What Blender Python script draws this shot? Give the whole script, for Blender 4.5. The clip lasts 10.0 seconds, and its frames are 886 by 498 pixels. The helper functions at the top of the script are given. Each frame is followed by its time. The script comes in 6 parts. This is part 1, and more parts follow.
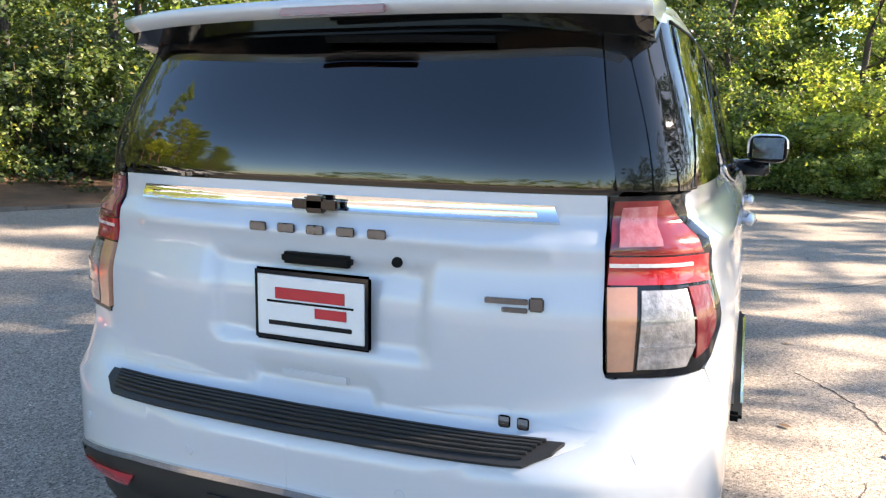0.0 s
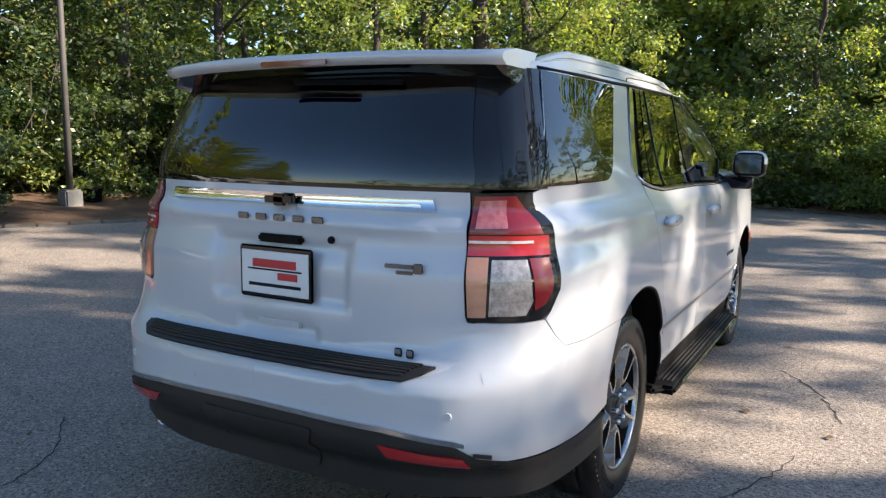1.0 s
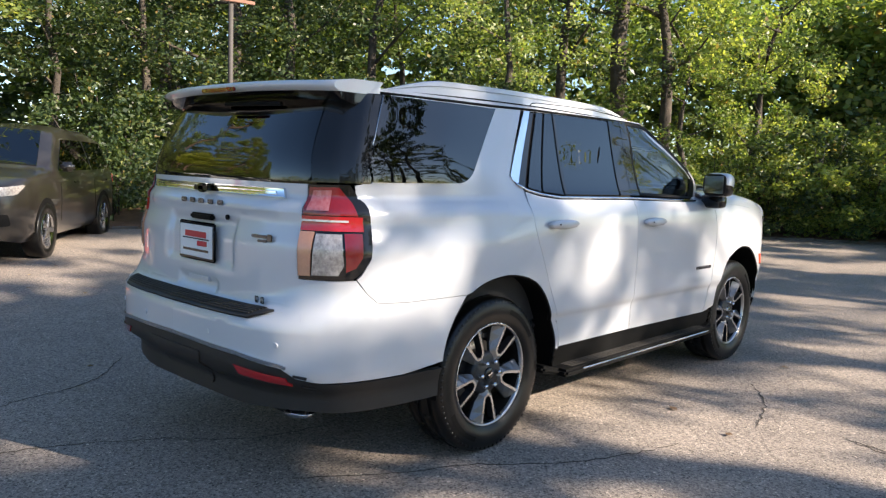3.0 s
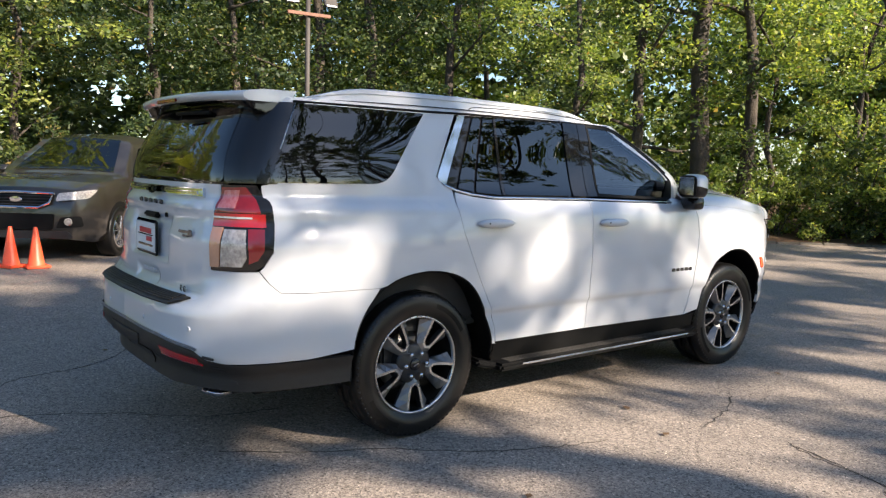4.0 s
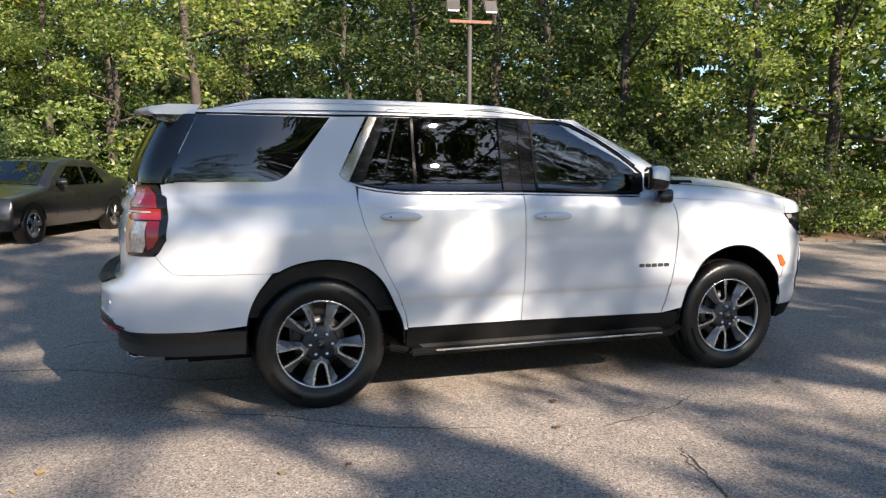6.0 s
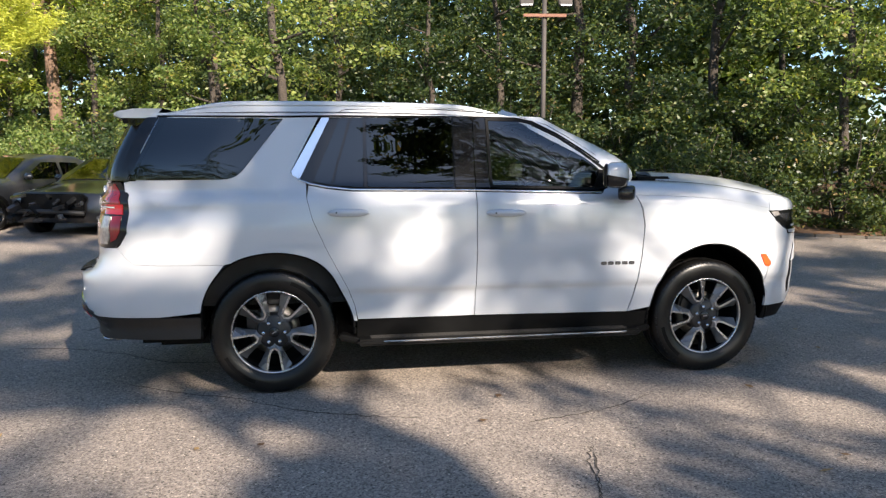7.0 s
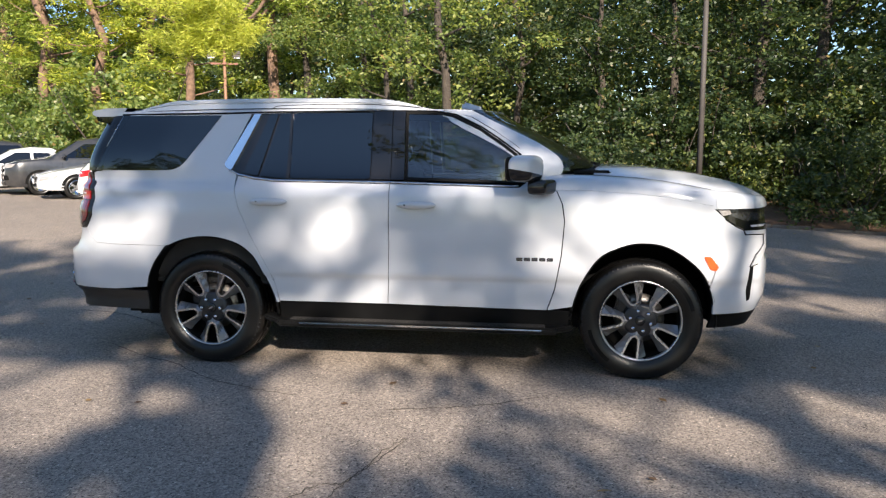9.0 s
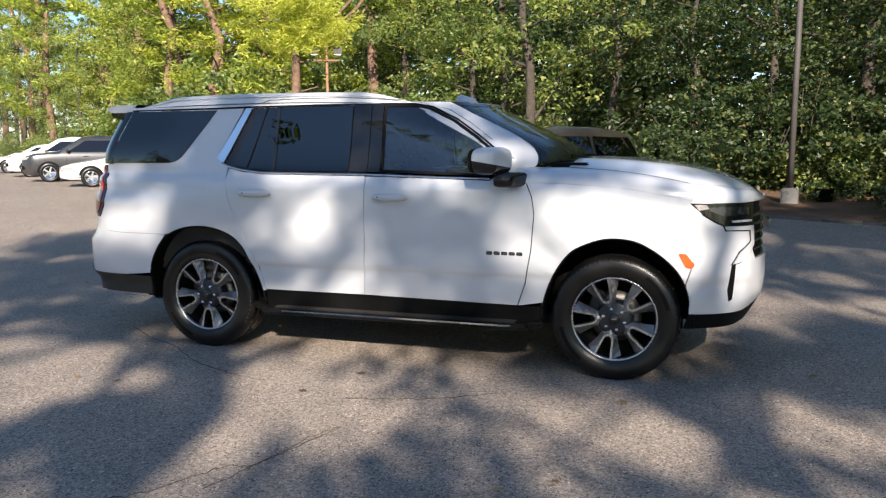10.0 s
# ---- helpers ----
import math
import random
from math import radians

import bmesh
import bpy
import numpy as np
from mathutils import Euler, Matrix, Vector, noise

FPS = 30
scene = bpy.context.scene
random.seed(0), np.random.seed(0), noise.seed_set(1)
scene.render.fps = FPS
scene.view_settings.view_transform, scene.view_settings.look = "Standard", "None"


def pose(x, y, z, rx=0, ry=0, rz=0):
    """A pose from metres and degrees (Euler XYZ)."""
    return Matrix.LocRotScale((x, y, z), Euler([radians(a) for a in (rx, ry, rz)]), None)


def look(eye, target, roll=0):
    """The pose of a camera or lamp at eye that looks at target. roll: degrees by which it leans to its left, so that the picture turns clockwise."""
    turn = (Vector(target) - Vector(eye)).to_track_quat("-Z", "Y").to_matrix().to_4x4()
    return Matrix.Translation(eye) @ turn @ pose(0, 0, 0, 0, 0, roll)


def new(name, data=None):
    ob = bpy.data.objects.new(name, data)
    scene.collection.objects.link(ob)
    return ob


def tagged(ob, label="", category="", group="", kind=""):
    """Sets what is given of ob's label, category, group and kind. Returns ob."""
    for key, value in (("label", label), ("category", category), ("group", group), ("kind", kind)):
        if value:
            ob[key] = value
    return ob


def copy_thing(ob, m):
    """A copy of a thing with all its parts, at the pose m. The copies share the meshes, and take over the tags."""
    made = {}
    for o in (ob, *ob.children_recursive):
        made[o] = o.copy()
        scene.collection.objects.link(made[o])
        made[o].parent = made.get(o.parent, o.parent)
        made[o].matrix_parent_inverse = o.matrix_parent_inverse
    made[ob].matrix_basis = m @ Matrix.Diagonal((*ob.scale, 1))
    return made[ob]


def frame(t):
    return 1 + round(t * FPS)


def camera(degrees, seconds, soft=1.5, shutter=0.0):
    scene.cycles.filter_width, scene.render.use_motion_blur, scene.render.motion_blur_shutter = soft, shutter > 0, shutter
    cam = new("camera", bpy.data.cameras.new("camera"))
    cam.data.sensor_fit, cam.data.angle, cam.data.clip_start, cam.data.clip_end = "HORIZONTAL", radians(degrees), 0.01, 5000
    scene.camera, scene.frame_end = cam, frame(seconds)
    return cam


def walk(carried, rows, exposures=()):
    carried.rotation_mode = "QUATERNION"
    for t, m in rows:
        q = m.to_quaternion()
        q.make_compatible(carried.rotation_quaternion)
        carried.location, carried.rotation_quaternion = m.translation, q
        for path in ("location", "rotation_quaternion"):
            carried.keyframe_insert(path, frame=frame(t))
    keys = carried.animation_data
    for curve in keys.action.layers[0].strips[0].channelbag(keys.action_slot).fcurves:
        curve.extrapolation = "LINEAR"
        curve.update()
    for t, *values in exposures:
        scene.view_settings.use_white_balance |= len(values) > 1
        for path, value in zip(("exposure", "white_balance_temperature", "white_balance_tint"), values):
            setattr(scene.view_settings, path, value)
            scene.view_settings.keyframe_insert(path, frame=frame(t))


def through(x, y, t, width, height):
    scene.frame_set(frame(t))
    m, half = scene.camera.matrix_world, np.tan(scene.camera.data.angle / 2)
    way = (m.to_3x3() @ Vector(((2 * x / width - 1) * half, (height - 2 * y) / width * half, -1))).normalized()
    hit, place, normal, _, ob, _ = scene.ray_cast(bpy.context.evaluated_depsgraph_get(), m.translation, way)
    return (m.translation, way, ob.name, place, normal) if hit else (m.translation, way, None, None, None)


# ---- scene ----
cam = camera(60.1, 10.0, soft=1.3)
PATH = [
    (0.0, (-2.799, -0.989, 1.548), (-0.961, -0.268, 1.225), 1.0),
    (0.5, (-3.059, -1.391, 1.540), (-1.276, -0.533, 1.248), 0.7),
    (1.0, (-3.231, -1.821, 1.549), (-1.500, -0.858, 1.275), 0.7),
    (1.5, (-3.394, -2.231, 1.543), (-1.717, -1.170, 1.289), 1.0),
    (2.0, (-3.436, -2.677, 1.510), (-1.820, -1.522, 1.272), 1.4),
    (2.5, (-3.310, -3.047, 1.483), (-1.768, -1.794, 1.262), 1.9),
    (4.0, (-2.498, -4.295, 1.499), (-1.264, -2.735, 1.292), 1.8),
    (4.5, (-2.147, -4.738, 1.497), (-1.041, -3.083, 1.295), 1.4),
    (5.0, (-1.756, -5.090, 1.492), (-0.791, -3.349, 1.291), 1.0),
    (6.5, (-0.325, -5.783, 1.525), (0.181, -3.862, 1.300), 0.1),
    (7.0, (0.218, -5.990, 1.538), (0.570, -4.035, 1.306), 0.0),
    (7.5, (0.775, -6.058, 1.553), (0.972, -4.082, 1.315), 0.1),
    (8.0, (1.339, -6.153, 1.554), (1.376, -4.168, 1.312), 0.1),
    (8.5, (1.911, -6.132, 1.546), (1.787, -4.152, 1.297), 0.1),
    (9.0, (2.480, -6.141, 1.551), (2.194, -4.178, 1.296), 0.0),
    (9.5, (2.991, -6.044, 1.533), (2.549, -4.111, 1.271), -0.1),
    (10.0, (3.474, -5.908, 1.541), (2.879, -4.017, 1.270), -0.3),
]
EXPOSURES = [(0.0, 2.85, 6500, 10), (0.4, 2.25, 6300, 10), (0.9, 1.92, 6080, 10), (2.5, 1.88, 6080, 10), (4.0, 1.74, 6200, 10), (6.0, 1.65, 6080, 10), (10.0, 1.43, 5950, 10)]
walk(cam, [(t, look(e, g, r)) for t, e, g, r in PATH], EXPOSURES)

# ---- light ----
SUN = Vector((0.32, -0.82, 0.475)).normalized()
world = bpy.data.worlds.new("sky")
scene.world = world
world.use_nodes = True
sky = world.node_tree.nodes.new("ShaderNodeTexSky")
sky.sky_type, sky.sun_disc = "NISHITA", False
sky.sun_elevation, sky.sun_rotation = math.asin(SUN.z), math.atan2(SUN.x, SUN.y)
sky.air_density, sky.dust_density, sky.ozone_density = 1.0, 0.3, 2.2
background = world.node_tree.nodes["Background"]
background.inputs["Strength"].default_value = 0.069
world.node_tree.links.new(sky.outputs[0], background.inputs[0])
lamp = bpy.data.lights.new("sun", "SUN")
lamp.energy, lamp.angle, lamp.color = 4.4, radians(0.53), (1.0, 0.835, 0.65)
sun = new("sun", lamp)
sun.matrix_world = look(SUN * 60, (0, 0, 0))


# ---- materials ----
def nodes_of(name):
    m = bpy.data.materials.new(name)
    m.use_nodes = True
    nt = m.node_tree
    return m, nt, nt.nodes["Principled BSDF"]


def texture(nt, scale, detail=4.0, rough=0.6, stretch=None):
    n = nt.nodes.new("ShaderNodeTexNoise")
    n.inputs["Scale"].default_value, n.inputs["Detail"].default_value, n.inputs["Roughness"].default_value = scale, detail, rough
    c = nt.nodes.new("ShaderNodeTexCoord")
    if stretch:
        g = nt.nodes.new("ShaderNodeMapping")
        g.inputs["Scale"].default_value = stretch
        nt.links.new(c.outputs["Object"], g.inputs[0])
        nt.links.new(g.outputs[0], n.inputs["Vector"])
    else:
        nt.links.new(c.outputs["Object"], n.inputs["Vector"])
    return n.outputs["Fac"]


def ramp(nt, fac, stops):
    r = nt.nodes.new("ShaderNodeValToRGB")
    while len(r.color_ramp.elements) < len(stops):
        r.color_ramp.elements.new(0.5)
    for e, (p, c) in zip(r.color_ramp.elements, stops):
        e.position, e.color = p, (*c, 1) if len(c) == 3 else c
    nt.links.new(fac, r.inputs[0])
    return r.outputs[0]


def mixed(nt, fac, a, b, blend="MIX"):
    m = nt.nodes.new("ShaderNodeMix")
    m.data_type, m.blend_type = "RGBA", blend
    for sock, v in ((m.inputs[0], fac), (m.inputs[6], a), (m.inputs[7], b)):
        if isinstance(v, bpy.types.NodeSocket):
            nt.links.new(v, sock)
        elif isinstance(v, (int, float)):
            sock.default_value = v
        else:
            sock.default_value = (*v, 1)
    return m.outputs[2]


def bumped(nt, bsdf, height, strength, distance):
    b = nt.nodes.new("ShaderNodeBump")
    b.inputs["Strength"].default_value, b.inputs["Distance"].default_value = strength, distance
    nt.links.new(height, b.inputs["Height"])
    nt.links.new(b.outputs[0], bsdf.inputs["Normal"])


def surface(name, dark, light, rough=0.5, metal=0.0, scale=6.0, grain=60.0, bump=0.15, depth=0.002, coat=0.0, rough_spread=0.12, spec=0.5):
    """A plain stuff with a coarse and a fine variation, and a little relief."""
    m, nt, b = nodes_of(name)
    coarse, fine = texture(nt, scale), texture(nt, grain, 3.0)
    base = ramp(nt, coarse, [(0.3, dark), (0.7, light)])
    base = mixed(nt, 0.25, base, ramp(nt, fine, [(0.3, dark), (0.7, light)]))
    nt.links.new(base, b.inputs["Base Color"])
    r = nt.nodes.new("ShaderNodeMapRange")
    r.inputs[3].default_value, r.inputs[4].default_value = max(rough - rough_spread, 0.02), min(rough + rough_spread, 1)
    nt.links.new(coarse, r.inputs[0])
    nt.links.new(r.outputs[0], b.inputs["Roughness"])
    b.inputs["Metallic"].default_value, b.inputs["Coat Weight"].default_value, b.inputs["Coat Roughness"].default_value = metal, coat, 0.03
    b.inputs["Specular IOR Level"].default_value = spec
    if bump:
        bumped(nt, b, fine, bump, depth)
    return m


def paint(name, color, dirt=(0.3, 0.27, 0.23), rough=0.28, spread=0.06):
    """Car paint: a base under clear lacquer, with faint road film."""
    m, nt, b = nodes_of(name)
    film = ramp(nt, texture(nt, 2.2, 6.0, 0.7), [(0.45, (0, 0, 0)), (0.9, (spread, spread, spread))])
    nt.links.new(mixed(nt, film, color, dirt), b.inputs["Base Color"])
    b.inputs["Roughness"].default_value = rough
    b.inputs["Coat Weight"].default_value, b.inputs["Coat Roughness"].default_value = 1.0, 0.035
    peel = texture(nt, 180.0, 2.0)
    bumped(nt, b, peel, 0.015, 0.0005)
    return m


def glazing(name, tint, ior=1.5, gloss_rough=0.0):
    """A thin pane: tinted see-through with a mirror film on it."""
    m = bpy.data.materials.new(name)
    m.use_nodes = True
    nt = m.node_tree
    nt.nodes.remove(nt.nodes["Principled BSDF"])
    clear, shine, mix = nt.nodes.new("ShaderNodeBsdfTransparent"), nt.nodes.new("ShaderNodeBsdfGlossy"), nt.nodes.new("ShaderNodeMixShader")
    clear.inputs[0].default_value = (*tint, 1)
    shine.inputs["Roughness"].default_value = gloss_rough
    f = nt.nodes.new("ShaderNodeFresnel")
    f.inputs[0].default_value = ior
    nt.links.new(f.outputs[0], mix.inputs[0])
    nt.links.new(clear.outputs[0], mix.inputs[1])
    nt.links.new(shine.outputs[0], mix.inputs[2])
    nt.links.new(mix.outputs[0], nt.nodes["Material Output"].inputs[0])
    return m


def leaf_stuff(name, stops, through=0.45, rough=0.55):
    """Leaves, each of its own tone, that let some light through."""
    m, nt, b = nodes_of(name)
    g = nt.nodes.new("ShaderNodeNewGeometry")
    o = nt.nodes.new("ShaderNodeObjectInfo")
    tone = ramp(nt, g.outputs["Random Per Island"], stops)
    shift = ramp(nt, o.outputs["Random"], [(0.0, (0.75, 0.78, 0.6)), (0.5, (1, 1, 1)), (1.0, (1.25, 1.12, 0.8))])
    tone = mixed(nt, 1.0, tone, shift, "MULTIPLY")
    nt.links.new(tone, b.inputs["Base Color"])
    b.inputs["Roughness"].default_value = rough
    tr = nt.nodes.new("ShaderNodeBsdfTranslucent")
    nt.links.new(mixed(nt, 1.0, tone, (1.5, 1.5, 0.6), "MULTIPLY"), tr.inputs[0])
    mix = nt.nodes.new("ShaderNodeMixShader")
    mix.inputs[0].default_value = through
    nt.links.new(b.outputs[0], mix.inputs[1])
    nt.links.new(tr.outputs[0], mix.inputs[2])
    nt.links.new(mix.outputs[0], nt.nodes["Material Output"].inputs[0])
    return m


def asphalt_stuff():
    m, nt, b = nodes_of("worn_asphalt")
    broad, patch, grain = texture(nt, 0.35, 5.0, 0.65), texture(nt, 2.5, 6.0, 0.7), texture(nt, 90.0, 3.0, 0.8)
    v = nt.nodes.new("ShaderNodeTexVoronoi")
    v.inputs["Scale"].default_value = 110.0
    c = nt.nodes.new("ShaderNodeTexCoord")
    nt.links.new(c.outputs["Object"], v.inputs["Vector"])
    base = ramp(nt, broad, [(0.3, (0.207, 0.178, 0.153)), (0.7, (0.395, 0.334, 0.279))])
    base = mixed(nt, 0.5, base, ramp(nt, patch, [(0.3, (0.147, 0.127, 0.110)), (0.75, (0.455, 0.380, 0.316))]))
    base = mixed(nt, 0.36, base, ramp(nt, texture(nt, 34.0, 5.0, 0.75), [(0.35, (0.059, 0.052, 0.047)), (0.5, (0.237, 0.202, 0.173)), (0.68, (0.573, 0.487, 0.413))]))
    stones = ramp(nt, v.outputs["Color"], [(0.15, (0.42, 0.42, 0.42)), (0.5, (1, 1, 1)), (0.88, (1.4, 1.38, 1.34)), (1.0, (3.2, 3.1, 2.9))])
    base = mixed(nt, 0.85, base, stones, "MULTIPLY")
    # pale chips and dark pits, each of its own size
    for scale, reach, tint in ((44.0, 0.24, (0.30, 0.275, 0.24)), (29.0, 0.22, (0.025, 0.024, 0.022)), (16.0, 0.10, (0.46, 0.44, 0.40)), (11.0, 0.075, (0.02, 0.02, 0.02)), (5.0, 0.035, (0.58, 0.56, 0.52))):
        chip = nt.nodes.new("ShaderNodeTexVoronoi")
        chip.inputs["Scale"].default_value = scale
        nt.links.new(c.outputs["Object"], chip.inputs["Vector"])
        spot = ramp(nt, chip.outputs["Distance"], [(reach * .6, (0.8, 0.8, 0.8)), (reach, (0, 0, 0))])
        base = mixed(nt, spot, base, tint)
    nt.links.new(base, b.inputs["Base Color"])
    nt.links.new(ramp(nt, patch, [(0.3, (0.66, 0.66, 0.66)), (0.8, (0.94, 0.94, 0.94))]), b.inputs["Roughness"])
    b.inputs["Specular IOR Level"].default_value = 0.22
    bumped(nt, b, mixed(nt, 0.5, v.outputs["Distance"], grain), 0.8, 0.007)
    return m


WHITE = paint("white_car_paint", (0.55, 0.563, 0.59))
HEAD_LENS = surface("smoked_headlamp_lens", (0.012, 0.012, 0.013), (0.08, 0.08, 0.085), 0.1, 0.3, scale=25, grain=80, coat=1.0, bump=0.2)
CLAD = surface("black_moulded_plastic", (0.002, 0.002, 0.002), (0.006, 0.006, 0.006), 0.6, grain=300, bump=0.25, depth=0.0008, spec=0.14)
CLAD_GREY = surface("grey_brown_bumper_plastic", (0.011, 0.0102, 0.0094), (0.022, 0.020, 0.018), 0.55, grain=250, bump=0.25, depth=0.0008)
GLOSS_BLACK = surface("gloss_black_trim", (0.006, 0.006, 0.007), (0.012, 0.012, 0.013), 0.025, coat=0.0, bump=0.0, rough_spread=0.005)
RUBBER = surface("tyre_rubber", (0.003, 0.003, 0.003), (0.007, 0.0066, 0.0062), 0.33, scale=9, grain=120, bump=0.2, depth=0.001, spec=0.4)
CHROME = surface("chrome", (0.62, 0.63, 0.65), (0.75, 0.76, 0.78), 0.08, 1.0, bump=0.0, rough_spread=0.04)
MACHINED = surface("machined_aluminium", (0.42, 0.42, 0.43), (0.60, 0.60, 0.61), 0.28, 1.0, grain=200, bump=0.08, depth=0.0005)
GUNMETAL = surface("dark_grey_wheel_paint", (0.016, 0.016, 0.018), (0.034, 0.034, 0.036), 0.35, 0.3, bump=0.0)
WHEEL_SILVER = surface("dark_silver_wheel_paint", (0.15, 0.148, 0.15), (0.23, 0.227, 0.23), 0.3, 0.6, bump=0.0)
STEEL = surface("brake_steel", (0.16, 0.15, 0.14), (0.30, 0.28, 0.26), 0.45, 1.0)
TINTED = glazing("dark_privacy_glass", (0.06, 0.06, 0.065), 1.86)
CLEAR = glazing("green_tinted_glass", (0.42, 0.47, 0.43), 2.1)
SCREEN = glazing("green_tinted_windscreen", (0.58, 0.68, 0.56), 1.7)
RED_LENS = surface("red_lamp_lens", (0.324, 0.0072, 0.0101), (0.446, 0.0130, 0.0173), 0.12, coat=1.0, bump=0.0)
DARK_RED_LENS = surface("dark_red_lamp_lens", (0.140, 0.0042, 0.0063), (0.224, 0.0070, 0.0098), 0.12, coat=1.0, bump=0.0)
CLEAR_LENS = surface("clear_lamp_lens", (0.20, 0.18, 0.17), (0.58, 0.53, 0.50), 0.18, 0.3, scale=40, grain=120, coat=1.0, bump=0.4, depth=0.004)
PINK_LENS = surface("pale_red_lamp_lens", (0.34, 0.06, 0.065), (0.48, 0.19, 0.20), 0.15, scale=30, coat=1.0, bump=0.0)
SILVER = surface("bright_silver_trim", (0.62, 0.63, 0.65), (0.74, 0.75, 0.77), 0.3, 0.35, coat=0.6, bump=0.0)
AMBER_LENS = surface("dull_amber_lamp_lens", (0.42, 0.20, 0.12), (0.55, 0.29, 0.18), 0.2, coat=1.0, bump=0.0)
MARKER_LENS = surface("orange_marker_lens", (0.88, 0.065, 0.010), (0.96, 0.11, 0.014), 0.25, coat=0.6, bump=0.0)
BADGE = surface("dark_badge_metal", (0.10, 0.10, 0.11), (0.18, 0.18, 0.19), 0.25, 0.8, bump=0.0)
FABRIC = surface("dark_seat_cloth", (0.020, 0.019, 0.018), (0.040, 0.038, 0.036), 0.9, grain=400, bump=0.4, depth=0.001)
TAN = surface("tan_seat_leather", (0.36, 0.27, 0.19), (0.47, 0.37, 0.27), 0.5, grain=150)
HEADLINER = surface("pale_headliner", (0.45, 0.43, 0.40), (0.55, 0.53, 0.50), 0.9, grain=300)
ASPHALT = asphalt_stuff()
TAR = surface("dark_crack_fill", (0.03, 0.026, 0.022), (0.085, 0.072, 0.058), 0.9, scale=20, grain=90, bump=0.6, depth=0.004)
CONCRETE = surface("stained_concrete", (0.13, 0.125, 0.115), (0.30, 0.285, 0.26), 0.9, scale=3, grain=70, bump=0.5, depth=0.006)
KERB = surface("dirty_kerb", (0.06, 0.05, 0.04), (0.17, 0.15, 0.125), 0.95, scale=3, grain=60, bump=0.7, depth=0.01)
LITTER = surface("leaf_litter_earth", (0.055, 0.032, 0.018), (0.19, 0.105, 0.055), 0.95, scale=2.5, grain=28, bump=1.0, depth=0.04)
BARK = surface("grey_brown_bark", (0.028, 0.023, 0.019), (0.10, 0.08, 0.062), 0.95, scale=4, grain=26, bump=1.0, depth=0.03)
PINE_BARK = surface("red_brown_pine_bark", (0.08, 0.048, 0.032), (0.26, 0.165, 0.11), 0.95, scale=5, grain=22, bump=1.0, depth=0.03)
LEAF_DEEP = leaf_stuff("deep_green_leaves", [(0.0, (0.026, 0.046, 0.023)), (0.5, (0.056, 0.090, 0.038)), (0.85, (0.110, 0.151, 0.058)), (0.97, (0.220, 0.244, 0.089)), (1.0, (0.302, 0.209, 0.102))], 0.45, 0.42)
LEAF_GOLD = leaf_stuff("yellow_green_leaves", [(0.0, (0.070, 0.120, 0.042)), (0.4, (0.172, 0.242, 0.080)), (0.8, (0.303, 0.365, 0.125)), (0.96, (0.372, 0.416, 0.185)), (1.0, (0.268, 0.179, 0.078))], 0.5, 0.42)
# a brighter, yellower copy of the pine needles: full sun put into the colour
SUNLIT_TONE_NEEDLES = leaf_stuff("sunlit_tone_pine_needles", [(0.0, (0.24, 0.31, 0.05)), (0.5, (0.37, 0.44, 0.085)), (1.0, (0.52, 0.57, 0.15))], 0.4)
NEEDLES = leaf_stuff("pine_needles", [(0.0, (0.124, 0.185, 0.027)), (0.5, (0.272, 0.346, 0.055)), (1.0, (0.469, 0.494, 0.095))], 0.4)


# ---- mesh helpers ----
def part(name, bm, material, parent=None, label="", smooth=False):
    """Links a bmesh as one mesh object under its thing."""
    me = bpy.data.meshes.new(name)
    bm.to_mesh(me)
    bm.free()
    me.materials.append(material)
    if smooth:
        me.shade_smooth()
    ob = new(name, me)
    ob.parent = parent
    return tagged(ob, label)


def thing(name, label, category, group="", kind="", m=None):
    ob = new(name)
    ob.empty_display_size = 0.1
    if m is not None:
        ob.matrix_basis = m
    return tagged(ob, label, category, group, kind)


def add_box(bm, size, at, bevel=0.01, turn=(0, 0, 0), seg=2):
    """A box with rounded edges."""
    m = pose(*at, *turn) @ Matrix.Diagonal((*size, 1))
    made = bmesh.ops.create_cube(bm, size=1, matrix=m)["verts"]
    if bevel:
        edges = list({e for v in made for e in v.link_edges})
        bmesh.ops.bevel(bm, geom=edges, offset=bevel, segments=seg, affect="EDGES", clamp_overlap=True)
    return bm


def box(size, at, bevel=0.01, turn=(0, 0, 0), seg=2):
    return add_box(bmesh.new(), size, at, bevel, turn, seg)


def add_tube(bm, path, radii, sides=8, caps=True):
    """A tube along a path, with a radius at each point."""
    pts = [Vector(p) for p in path]
    rings = []
    for i, p in enumerate(pts):
        d = (pts[min(i + 1, len(pts) - 1)] - pts[max(i - 1, 0)]).normalized()
        a = d.orthogonal().normalized() if abs(d.z) > 0.98 else d.cross(Vector((0, 0, 1))).normalized()
        b = d.cross(a)
        r = radii[i] if isinstance(radii, (list, tuple)) else radii
        rings.append([bm.verts.new(p + (a * math.cos(k * math.tau / sides) + b * math.sin(k * math.tau / sides)) * r) for k in range(sides)])
    for r0, r1 in zip(rings, rings[1:]):
        for k in range(sides):
            bm.faces.new((r0[k], r0[(k + 1) % sides], r1[(k + 1) % sides], r1[k]))
    if caps:
        bm.faces.new(rings[0][::-1])
        bm.faces.new(rings[-1])
    return bm


def tube(path, radii, sides=8, caps=True):
    return add_tube(bmesh.new(), path, radii, sides, caps)


